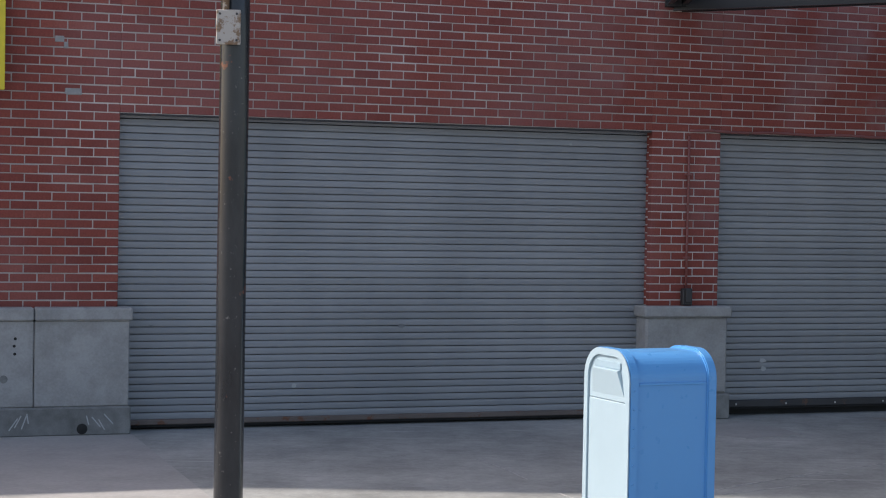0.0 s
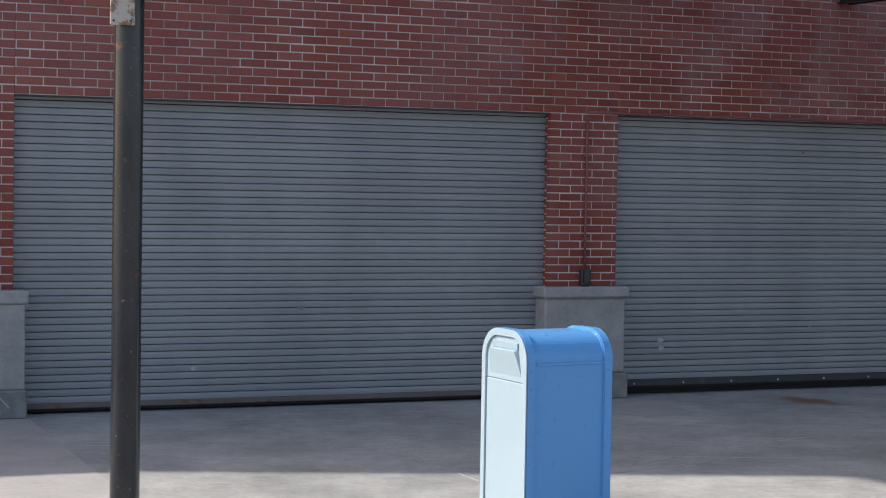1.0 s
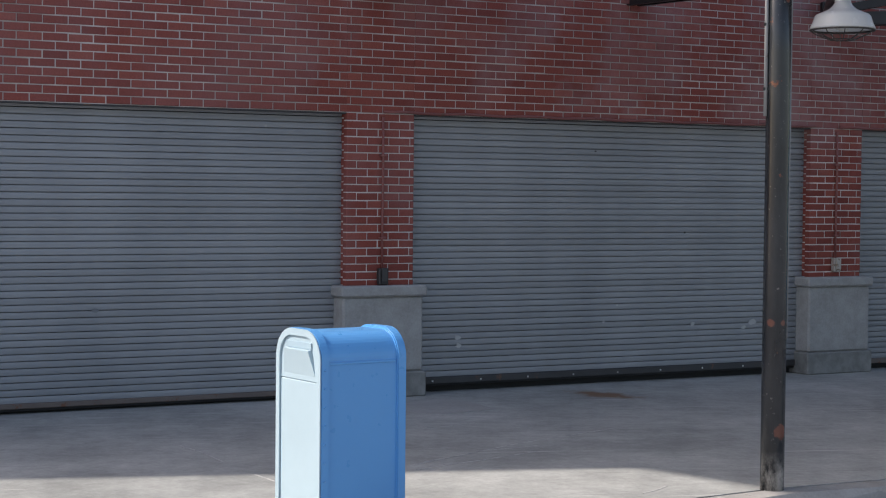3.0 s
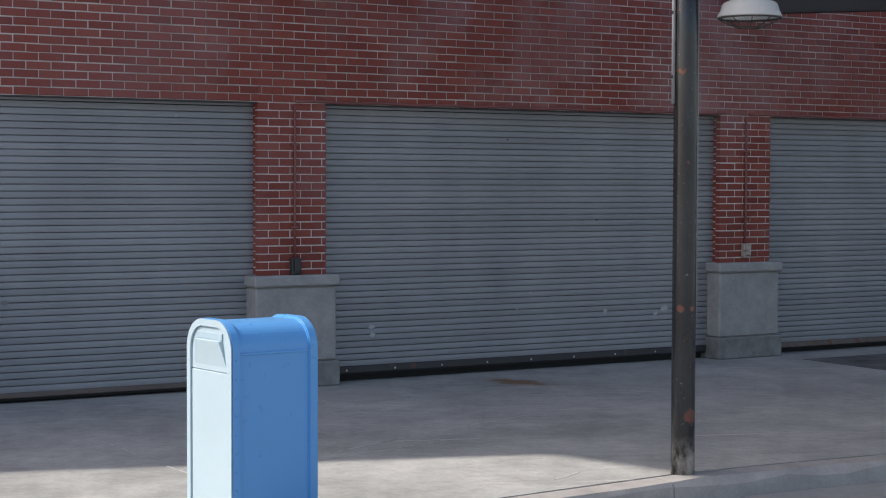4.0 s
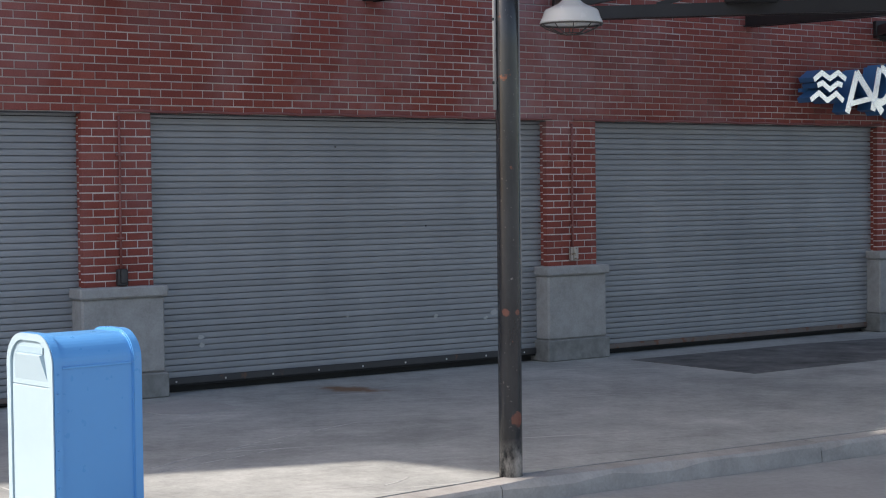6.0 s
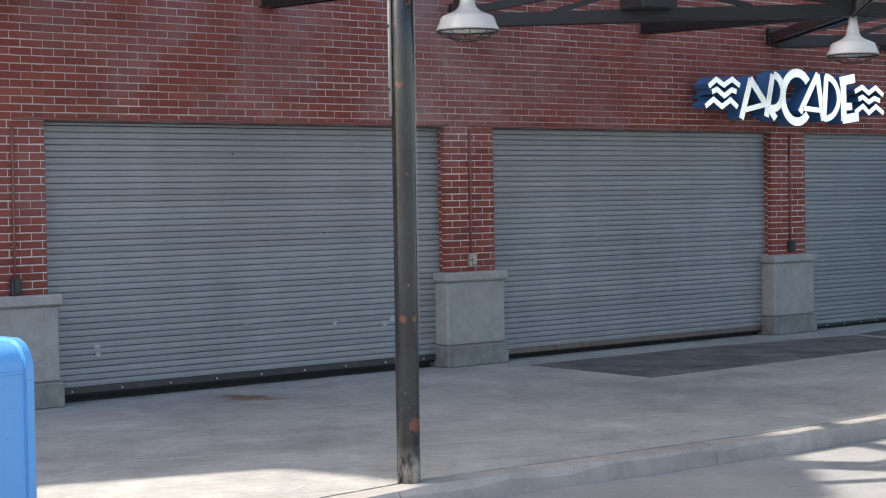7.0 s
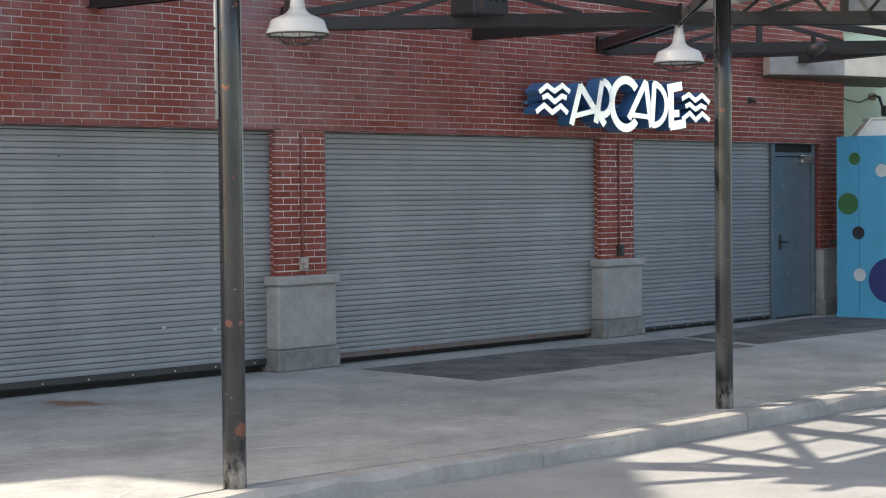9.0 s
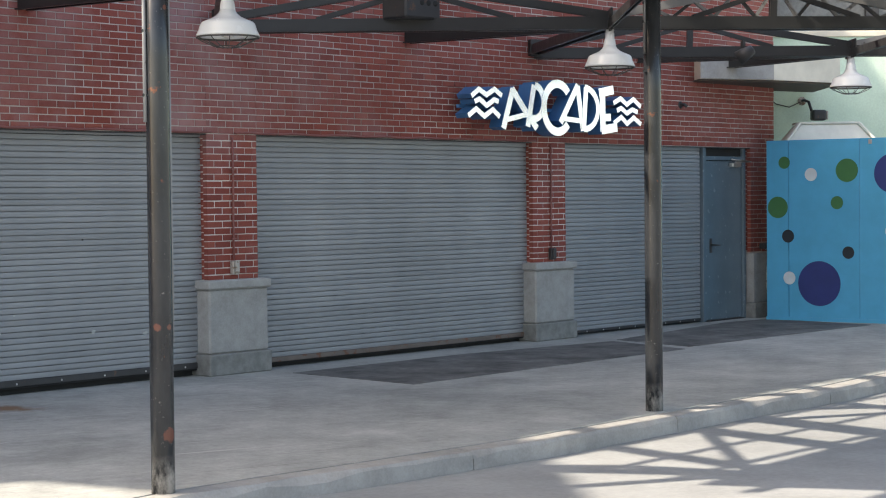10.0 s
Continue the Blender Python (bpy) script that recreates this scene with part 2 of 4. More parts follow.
SCUFF_DARK = paint_material("dark_scuff", (0.17, 0.18, 0.19), 0.6)
SOFFIT = paint_material("soffit_brown", (0.07, 0.055, 0.045), 0.7, (0.10, 0.06, 0.04), 0, 0.55)
CREAM = paint_material("cream_metal", (0.70, 0.69, 0.61), 0.5)
YELLOW = paint_material("yellow_sign_paint", (0.68, 0.55, 0.03), 0.4)
GALV = paint_material("galvanised_plate", (0.42, 0.39, 0.35), 0.55, (0.20, 0.13, 0.08), 0.3, 0.50)
DARK = paint_material("dark_interior", (0.02, 0.02, 0.02), 0.9)
PIPE = paint_material("painted_brick_red_pipe", (0.23, 0.08, 0.07), 0.5, (0.15, 0.08, 0.06), 0, 0.6)
# made pale so the unseen shade sheets bounce light back to the wall
BOUNCE_SHEET = paint_material("pale_bounce_sheet", (0.60, 0.60, 0.58), 0.6)


# ---- helpers of this scene ----
def mesh_object(name, bm, mat, parent=None, m=None):
    me = bpy.data.meshes.new(name)
    bm.to_mesh(me)
    bm.free()
    me.materials.append(mat)
    ob = new(name, me)
    if parent:
        ob.parent = parent
    if m is not None:
        ob.matrix_local = m
    return ob


def part(name, bm, mat, parent, label="", m=None):
    ob = mesh_object(name, bm, mat, parent, m)
    if label:
        ob["label"] = label
    return ob


def thing(name, m, label, category, group="", kind=""):
    ob = new(name)
    ob.empty_display_size = 0.2
    ob.matrix_world = m
    return tagged(ob, label, category, group, kind)


def box(x0, x1, y0, y1, z0, z1, bevel=0.0, bm=None, segs=1):
    bm = bm or bmesh.new()
    vs = [bm.verts.new((x, y, z)) for z in (z0, z1) for y in (y0, y1) for x in (x0, x1)]
    fs = [bm.faces.new([vs[i] for i in f]) for f in ((0, 2, 3, 1), (4, 5, 7, 6), (0, 1, 5, 4), (2, 6, 7, 3), (0, 4, 6, 2), (1, 3, 7, 5))]
    if bevel:
        es = list({e for f in fs for e in f.edges})
        bmesh.ops.bevel(bm, geom=es, offset=bevel, segments=segs, affect="EDGES", profile=0.5)
    return bm


def extrude_poly(pts, axis_m, depth, bm=None):
    """A closed outline in the x, z plane of axis_m, extruded along +y."""
    bm = bm or bmesh.new()
    a = [bm.verts.new(axis_m @ Vector((x, 0, z))) for x, z in pts]
    b = [bm.verts.new(axis_m @ Vector((x, depth, z))) for x, z in pts]
    bm.faces.new(a)
    bm.faces.new(b[::-1])
    n = len(pts)
    for i in range(n):
        bm.faces.new((a[i], b[i], b[(i + 1) % n], a[(i + 1) % n]))
    bmesh.ops.recalc_face_normals(bm, faces=bm.faces)
    return bm


def tube(points, r, sides=10, bm=None, radii=None):
    bm = bm or bmesh.new()
    rings = []
    pts = [Vector(p) for p in points]
    for i, p in enumerate(pts):
        d = (pts[min(i + 1, len(pts) - 1)] - pts[max(i - 1, 0)]).normalized()
        side = d.cross(Vector((0, 0, 1)))
        if side.length < 0.1:
            side = Vector((1, 0, 0))
        side.normalize()
        up = side.cross(d)
        rr = radii[i] if radii else r
        rings.append([bm.verts.new(p + rr * (math.cos(a) * side + math.sin(a) * up)) for a in [2 * math.pi * k / sides for k in range(sides)]])
    for a, b in zip(rings, rings[1:]):
        for k in range(sides):
            f = bm.faces.new((a[k], a[(k + 1) % sides], b[(k + 1) % sides], b[k]))
            f.smooth = True
    bm.faces.new(rings[0])
    bm.faces.new(rings[-1][::-1])
    bmesh.ops.recalc_face_normals(bm, faces=bm.faces)
    return bm


def lathe(profile, sides=32, bm=None):
    bm = bm or bmesh.new()
    rings = [[bm.verts.new((r * math.cos(a), r * math.sin(a), z)) for a in [2 * math.pi * k / sides for k in range(sides)]] for r, z in profile]
    for a, b in zip(rings, rings[1:]):
        for k in range(sides):
            f = bm.faces.new((a[k], a[(k + 1) % sides], b[(k + 1) % sides], b[k]))
            f.smooth = True
    bmesh.ops.recalc_face_normals(bm, faces=bm.faces)
    return bm


def beam_matrix(a, b):
    a, b = Vector(a), Vector(b)
    d = (b - a).normalized()
    side = Vector((0, 0, 1)).cross(d).normalized()
    up = d.cross(side)
    m = Matrix((d, side, up)).transposed().to_4x4()
    m.translation = a
    return m, (b - a).length


# ---- plan of the facade: corner points of the jambs, from end to end ----
FACE = Vector((0.9463, 0.3233))                      # the facade is one straight line
FACE0 = Vector((0.0, 13.853))
PLAN = [FACE0 + FACE * u for u in (-2.584, 1.832, 2.473, 6.859, 7.519, 11.950, 12.589, 17.436)]
LINTEL, COURSE, BRICK_L, TOP = 2.415, 0.06731, 0.2019, 5.0
CAP_TOP = LINTEL - 22 * COURSE + 0.022


def bay(i):
    """The frame of a stretch of wall: x along it, y into it, z up; and its length."""
    a, b = PLAN[i], PLAN[i + 1]
    d = b - a
    return Matrix.Translation((a.x, a.y, 0)) @ Matrix.Rotation(math.atan2(d.y, d.x), 4, "Z"), d.length


def world_point(i, u, v, z):
    return bay(i)[0] @ Vector((u, v, z))

# ---- ground ----
def polygon_mesh(pts, z0, z1):
    bm = bmesh.new()
    a = [bm.verts.new((x, y, z1)) for x, y in pts]
    b = [bm.verts.new((x, y, z0)) for x, y in pts]
    bm.faces.new(a)
    bm.faces.new(b[::-1])
    n = len(pts)
    for i in range(n):
        bm.faces.new((a[i], b[i], b[(i + 1) % n], a[(i + 1) % n]))
    bmesh.ops.recalc_face_normals(bm, faces=bm.faces)
    return bm


def polygon_slab(name, pts, z0, z1, mat, parent=None):
    return mesh_object(name, polygon_mesh(pts, z0, z1), mat, parent)


KERB_LINE = [Vector(p) for p in ((-14.98, 2.15), (-6.55, 5.32), (0.00, 7.78), (2.87, 9.10), (3.85, 9.54), (4.44, 9.72), (5.40, 9.97), (6.94, 10.40), (8.48, 10.96), (9.58, 11.37), (10.97, 11.81), (11.93, 12.23), (15.46, 13.51), (32.50, 19.33))]


def offset_line(line, d):
    out = []
    for i, p in enumerate(line):
        t = (line[min(i + 1, len(line) - 1)] - line[max(i - 1, 0)]).normalized()
        out.append(p + d * Vector((-t.y, t.x)))
    return out


bm = bmesh.new()
vs = [bm.verts.new((x, y, -0.13)) for x, y in ((-400, -400), (400, -400), (400, 400), (-400, 400))]
bm.faces.new(vs)
road = tagged(mesh_object("road", bm, ROAD), "pale grey concrete roadway with worn surface", "road", kind="structure")

KERB_W = 0.23
inner = offset_line(KERB_LINE, KERB_W)
back = [(40, 60), (-30, 60), (-30, 1.2)]
pavement = tagged(polygon_slab("pavement", [(p.x, p.y) for p in inner] + back, -0.12, 0.0, PAVE),
                  "grey trowelled concrete pavement with scuffs and stains", "pavement", kind="structure")
kerb = thing("kerb", Matrix(), "chipped pale concrete kerb along the roadway", "kerb", kind="structure")
# kerb stones, one between each pair of joints
rng = random.Random(4)
dens = []
for p, q in zip(KERB_LINE, KERB_LINE[1:]):
    n = max(1, round((q - p).length / 0.25))
    dens += [p.lerp(q, k / n) for k in range(n)]
dens.append(KERB_LINE[-1])
inn = offset_line(dens, KERB_W - 0.042)
i0 = 0
while i0 < len(dens) - 1:
    i1 = min(i0 + 10, len(dens) - 1)
    bm = bmesh.new()
    rows = []
    for k in range(i0, i1 + 1):
        t = (dens[min(k + 1, len(dens) - 1)] - dens[max(k - 1, 0)]).normalized()
        nrm = Vector((-t.y, t.x))
        chip = rng.random() * 0.012 + (0.025 if rng.random() < 0.22 else 0)
        g = 0.004 * (1 if k == i0 else -1 if k == i1 else 0)
        o = dens[k] + t * g
        q = inn[k] + t * g
        prof = [(o, -0.135), (o + nrm * 0.006, -0.02 - chip), (o + nrm * (0.018 + chip), 0.001 - rng.random() * 0.004), (q, 0.003), (q, -0.13)]
        rows.append([bm.verts.new((p.x, p.y, z)) for p, z in prof])
    for a, b in zip(rows, rows[1:]):
        for j in range(4):
            bm.faces.new((a[j], b[j], b[j + 1], a[j + 1]))
    bm.faces.new(rows[0])
    bm.faces.new(rows[-1][::-1])
    bmesh.ops.recalc_face_normals(bm, faces=bm.faces)
    part("kerb_stone", bm, KERB, kerb)
    i0 = i1

# long pale scrapes in the pavement
for line in ([(1.75, 10.83), (2.63, 11.70), (3.53, 12.41)],
             [(1.87, 10.98), (2.33, 11.40), (2.76, 11.60)],
             [(1.77, 10.67), (2.21, 10.98), (2.70, 11.34)],
             [(0.26, 11.97), (0.43, 11.58), (0.57, 11.12)],
             [(0.74, 10.60), (0.79, 10.48), (0.85, 10.31)],
             [(2.96, 9.68), (3.07, 9.77), (3.17, 9.90)],
             [(2.13, 12.57), (2.31, 12.64), (2.55, 12.82)]):
    line = [Vector(p) for p in line]
    w = 0.008 + 0.006 * (line[0].x % 1)
    side = offset_line(line, w)
    pts = [(p.x, p.y) for p in line] + [(p.x, p.y) for p in reversed(side)]
    part("scrape", polygon_mesh(pts, -0.002, 0.002), SCRAPE, pavement, "long pale scrape")

# paler slab in front of the blank wall, and the two dark patches
slab = tagged(polygon_slab("pavement_slab", [(-2.32, 12.96), (-1.29, 10.04), (-0.20, 7.92), (-8.6, 4.6), (-13, 7.5), (-9, 11.0)], -0.05, 0.004, PAVE_PALE),
              "paler concrete paving slab meeting the plinth", "paving slab", kind="structure")
fill = tagged(polygon_slab("pavement_repair", [(2.03, 13.88), (2.18, 13.44), (2.39, 13.32), (2.87, 13.61), (2.75, 14.05), (2.57, 14.38)], -0.05, 0.004, PAVE_PALE),
              "cracked pale concrete repair beside the pier", "pavement patch", kind="structure")
patch_a = tagged(polygon_slab("asphalt_patch", [(7.29, 15.83), (7.81, 14.20), (12.13, 15.77), (12.06, 17.12), (9.73, 16.66)], -0.05, 0.004, PATCH),
                 "dark worn asphalt patch let into the pavement", "pavement patch", "asphalt patches", kind="structure")
patch_b = tagged(polygon_slab("asphalt_patch", [(12.21, 17.26), (12.35, 15.98), (16.30, 17.27), (15.95, 18.95), (15.05, 18.77)], -0.05, 0.004, PATCH),
                 "dark mottled asphalt patch beside the blue fence", "pavement patch", "asphalt patches", kind="structure")

# ---- brick walls ----
BRICK_MESHES = {}


def brick_mesh(length):
    key = round(length, 3)
    if key not in BRICK_MESHES:
        h, d, c = COURSE - 0.0095, 0.06, 0.003
        bm = bmesh.new()
        f = [bm.verts.new(p) for p in ((c, 0, c), (key - c, 0, c), (key - c, 0, h - c), (c, 0, h - c))]
        e = [bm.verts.new(p) for p in ((0, c, 0), (key, c, 0), (key, c, h), (0, c, h))]
        g = [bm.verts.new(p) for p in ((0, d, 0), (key, d, 0), (key, d, h), (0, d, h))]
        bm.faces.new(f)
        for a, b in ((f, e), (e, g)):
            for k in range(4):
                bm.faces.new((a[k], b[k], b[(k + 1) % 4], a[(k + 1) % 4]))
        bmesh.ops.recalc_face_normals(bm, faces=bm.faces)
        me = bpy.data.meshes.new("brick")
        bm.to_mesh(me)
        bm.free()
        me.materials.append(BRICK)
        BRICK_MESHES[key] = me
    return BRICK_MESHES[key]


def courses(u0, u1, z0, z1, shift=0.0, base=None):
    """Running bond over a rectangle: (u, z, length) of every brick."""
    out = []
    zb = LINTEL if base is None else base
    k0 = math.floor((z0 - zb) / COURSE + 1e-6)
    k = k0
    while zb + k * COURSE < z1 - 0.02:
        z = zb + k * COURSE
        off = shift + (BRICK_L / 2 if k % 2 else 0)
        n = math.floor((u0 - off) / BRICK_L)
        u = off + n * BRICK_L
        while u < u1 - 0.01:
            a, b = max(u, u0), min(u + BRICK_L, u1)
            if b - a > 0.014:
                out.append((a, z, round((b - a) - (0.0092 if u + BRICK_L <= u1 else 0.0), 3)))
            u += BRICK_L
        k += 1
    return out


def lay(bricks, parent, limit, rnd, m=None):
    """The first bricks as parts on shared meshes, the rest joined into one part."""
    m = m or Matrix()
    for u, z, ln in bricks[:limit]:
        ob = new("brick", brick_mesh(ln))
        ob.parent = parent
        ob.matrix_local = m @ pose(u, rnd.uniform(-0.0035, 0.0025), z + 0.005 + rnd.uniform(-0.0015, 0.0015), 0, rnd.uniform(-0.35, 0.35), rnd.uniform(-0.5, 0.5))
    rest = bricks[limit:]
    if rest:
        verts, faces = [], []
        for u, z, ln in rest:
            me = brick_mesh(ln)
            mm = m @ pose(u, rnd.uniform(-0.0035, 0.0025), z + 0.005 + rnd.uniform(-0.0015, 0.0015), 0, rnd.uniform(-0.35, 0.35), rnd.uniform(-0.5, 0.5))
            n = len(verts)
            verts += [mm @ v.co for v in me.vertices]
            faces += [[n + i for i in p.vertices] for p in me.polygons]
        me = bpy.data.meshes.new("brickwork")
        me.from_pydata(verts, [], faces)
        me.materials.append(BRICK_JOINED)
        ob = new("brickwork", me)
        ob.parent = parent
        tagged(ob, kind="stuff")


REVEAL = 0.11          # how far the shutters stand back from the wall's face
THICK = 0.32
wall_jobs = []


def wall_over(i, u0, u1, label, shift):
    """The brick wall above an opening or a pier: mortar core and bricks."""
    m, ln = bay(i)
    w = thing("wall_" + "abcdefgh"[i], m, label, "wall", kind="structure")
    part("core", box(u0, u1, 0.0045, THICK, LINTEL, TOP), MORTAR, w)
    wall_jobs.append((courses(u0, u1, LINTEL, TOP, shift), w, 300, None))
    return w


def pier(i, shift, spread=0.0):
    m, ln = bay(i)
    p = thing("brick_pier", m, "red brick pier on a grey concrete plinth between roller shutters", "pier", "piers between the shutters", "structure")
    part("core", box(0.0045, ln - 0.0045, 0.0045, THICK, CAP_TOP, LINTEL), MORTAR_CLEAN, p)
    wall_jobs.append((courses(0, ln, CAP_TOP, LINTEL - 0.005, shift), p, 300, None))
    # returns into the openings
    for side in (0, 1):
        mm = pose(0.0, 0, 0, 0, 0, -90) @ pose(-THICK, 0, 0) if side == 0 else pose(ln, 0, 0, 0, 0, 90)
        br = [(0.062 if side else THICK - 0.062 - 0.21, CAP_TOP + k * COURSE, 0.21) for k in range(22)]
        wall_jobs.append((br, p, 0, mm))
    # plinth: base, body, cap
    part("plinth_base", box(-0.085, ln + 0.08, -0.115, 0.30, 0, 0.215, 0.012), BASE, p, "darker rough concrete plinth base")
    part("plinth_body", box(-0.062, ln + 0.058, -0.088, 0.30, 0.215, CAP_TOP - 0.095, 0.018), PLINTH, p, "smooth grey concrete plinth")
    part("plinth_cap", box(-0.088, ln + 0.082, -0.118, 0.30, CAP_TOP - 0.095, CAP_TOP - 0.002, 0.014), PLINTH, p, "concrete coping slab")
    return p


def conduit(i, u, zbox, flip):
    m, ln = bay(i)
    c = thing("conduit", m @ pose(u, -0.001, 0), "thin red-painted conduit running down to a small switch box", "conduit", "conduits on the piers")
    part("pipe", tube([(0, -0.014, zbox + 0.06), (0, -0.014, 1.5), (0.004, -0.014, 2.0), (0, -0.014, LINTEL - 0.03)], 0.011, 8), PIPE, c)
    for z in (1.35, 2.05):
        part("strap", box(-0.03, 0.03, -0.027, 0.0, z, z + 0.018, 0.003), PIPE, c)
    b = part("switch_box", box(-0.045, 0.045, -0.055, 0.0, zbox - 0.07, zbox + 0.07, 0.008), RAIL if not flip else GALV, c, "small metal switch box")
    part("cover", box(-0.028, 0.03, -0.075, -0.055, zbox - 0.05, zbox + 0.075, 0.01, None, 2), GALV if flip else RAIL, b)
    return c


def shutter(i, u0, u1, top, bottom, bar_mat, bar_label, bar_h):
    """A roller shutter of interlocking slats between two guides."""
    m, ln = bay(i)
    s = thing("roller_shutter", m @ pose(u0, REVEAL, 0), "closed grey-blue steel roller shutter with " + bar_label, "roller shutter", "roller shutters")
    w = u1 - u0
    pitch = 0.0548
    prof = [(0.032, 0.0), (-0.009, 0.0), (-0.0110, 0.002), (-0.0125, 0.023), (-0.0110, 0.0455), (-0.009, 0.0478), (0.026, 0.0483), (0.026, 0.0548), (0.032, 0.0548)]
    bm = bmesh.new()
    a = [bm.verts.new((0.0, y, z)) for y, z in prof]
    b = [bm.verts.new((w, y, z)) for y, z in prof]
    bm.faces.new(a)
    bm.faces.new(b[::-1])
    for k in range(len(prof)):
        bm.faces.new((a[k], b[k], b[(k + 1) % len(prof)], a[(k + 1) % len(prof)]))
    bmesh.ops.recalc_face_normals(bm, faces=bm.faces)
    me = bpy.data.meshes.new("slat")
    bm.to_mesh(me)
    bm.free()
    me.materials.append(SLAT)
    z = bottom + bar_h
    rnd = random.Random(i + 11)
    while z < top:
        ob = new("slat", me)
        ob.parent = s
        ob.matrix_local = pose(0, rnd.uniform(-0.002, 0.002), z, rnd.uniform(-0.8, 0.8), 0, 0)
        z += pitch
    bar = part("bottom_bar", box(0.01, w - 0.01, -0.03, 0.03, bottom + 0.018, bottom + bar_h, 0.006), bar_mat, s, bar_label)
    for k in range(9 if bar_mat is RAIL else 0):
        part("bolt", box(-0.008, 0.008, -0.036, -0.03, bottom + bar_h * 0.45, bottom + bar_h * 0.45 + 0.016, 0.002), ALU, bar, "", pose(w * (k + 0.5) / 9, 0, 0))
    part("rubber_seal", box(0.015, w - 0.015, -0.015, 0.02, bottom, bottom + 0.02), RUBBER, s)
    part("hood", box(-0.02, w + 0.02, 0.02, 0.2, top - 0.1, top + 0.02), DARK, s)
    part("backing", box(-0.1, w + 0.1, 0.06, 0.07, 0.0, top), DARK, s)
    return s


# blank wall beside the first shutter
m0, l0 = bay(0)
wall_left = thing("wall_left", m0, "red brick wall in running bond with a few patched bricks", "wall", kind="structure")
part("core", box(-6.0, -0.0045, 0.0045, THICK, CAP_TOP, TOP), MORTAR, wall_left)
bl = courses(-6.0, 0.0, CAP_TOP, TOP, 0.115)
bl.sort(key=lambda b: (b[0] < -1.5, b[1]))
wall_jobs.append((bl, wall_left, 300, None))
wall_jobs.append(([(0.062, CAP_TOP + k * COURSE, 0.21) for k in range(22)], wall_left, 0, pose(0, 0, 0, 0, 0, 90)))
left_plinth = thing("plinth", m0, "grey concrete plinth in three tiers under the brick wall", "plinth", kind="structure")
for a, b in ((-6.0, -3.13), (-3.125, -0.626), (-0.621, 0.075)):
    part("plinth_body", box(a, b, -0.115, 0.30, 0.215, CAP_TOP - 0.1, 0.008), PLINTH, left_plinth)
    part("plinth_cap", box(a, b + (0.022 if b > 0 else 0), -0.14, 0.30, CAP_TOP - 0.1, CAP_TOP - 0.002, 0.012), PLINTH, left_plinth, "concrete coping slab")
part("plinth_base", box(-6.0, 0.09, -0.14, 0.30, 0, 0.215, 0.012), BASE, left_plinth, "stained rough concrete plinth base")

drain = part("drain_hole", lathe([(0.0, 0.004), (0.036, 0.003), (0.04, 0.0)], 18), DARK, left_plinth, "dark drain hole", pose(-0.27, -0.1405, 0.052, 90, 0, 0))
for u, z, ln, turn in ((-0.80, 0.05, 0.11, 55), (-0.76, 0.07, 0.10, 62), (-0.71, 0.06, 0.12, 70), (-0.66, 0.10, 0.07, 100), (-0.20, 0.14, 0.10, -50), (-0.15, 0.12, 0.09, -60), (-0.11, 0.16, 0.10, -48), (-0.24, 0.15, 0.07, -75)):
    part("scrape", box(0, ln, -0.0015, 0.002, -0.004, 0.005, 0.001), SCUFF_PALE, left_plinth, "pale scrape mark", pose(u, -0.1405, z, 0, -turn, 0))
SHIFTS = []
run = 0.0
for i in range(7):
    SHIFTS.append((0.115 - run) % BRICK_L)
    run += bay(i)[1]
for i in range(7):
    m, ln = bay(i)
    kinds = ("first roller shutter", "brick pier", "second roller shutter", "brick pier", "third roller shutter", "brick pier", "last shutter and the door")
    wall_over(i, 0.0, ln, "red brick wall in running bond above the " + kinds[i], SHIFTS[i])
pier(1, 0.0)
pier(3, 0.0)
pier(5, 0.0)
conduit(1, 0.335, 1.03, False)
conduit(3, 0.325, 1.07, True)
conduit(5, 0.335, 1.05, False)

shutters = []
shutters.append(shutter(0, 0.0, bay(0)[1], LINTEL + 0.06, 0.022, RUSTBAR, "a rusty bottom bar", 0.06))
shutters.append(shutter(2, 0.0, bay(2)[1], LINTEL + 0.06, 0.055, RAIL, "a black bottom bar", 0.08))
shutters.append(shutter(4, 0.0, bay(4)[1], LINTEL + 0.06, 0.04, RUSTBAR, "a rusty bottom bar", 0.07))
shutters.append(shutter(6, 0.0, 3.091, LINTEL + 0.06, 0.01, RAIL, "a thin dark bottom bar", 0.05))

# dents, specks and scuffs on the shutters
def marks(ob, spots):
    for u, z, r, mat in spots:
        bm = bmesh.new()
        rr = random.Random(int(u * 1000))
        ring = [bm.verts.new((r * rr.uniform(0.6, 1.2) * math.cos(a), 0, r * rr.uniform(0.4, 0.9) * math.sin(a))) for a in [2 * math.pi * q / 11 for q in range(11)]]
        bm.faces.new(ring)
        ext = bmesh.ops.extrude_face_region(bm, geom=list(bm.faces))
        bmesh.ops.translate(bm, verts=[v for v in ext["geom"] if isinstance(v, bmesh.types.BMVert)], vec=(0, 0.003, 0))
        bmesh.ops.recalc_face_normals(bm, faces=bm.faces)
        part("scuff", bm, mat, ob, "small scuff mark", pose(u, -0.0135, z))


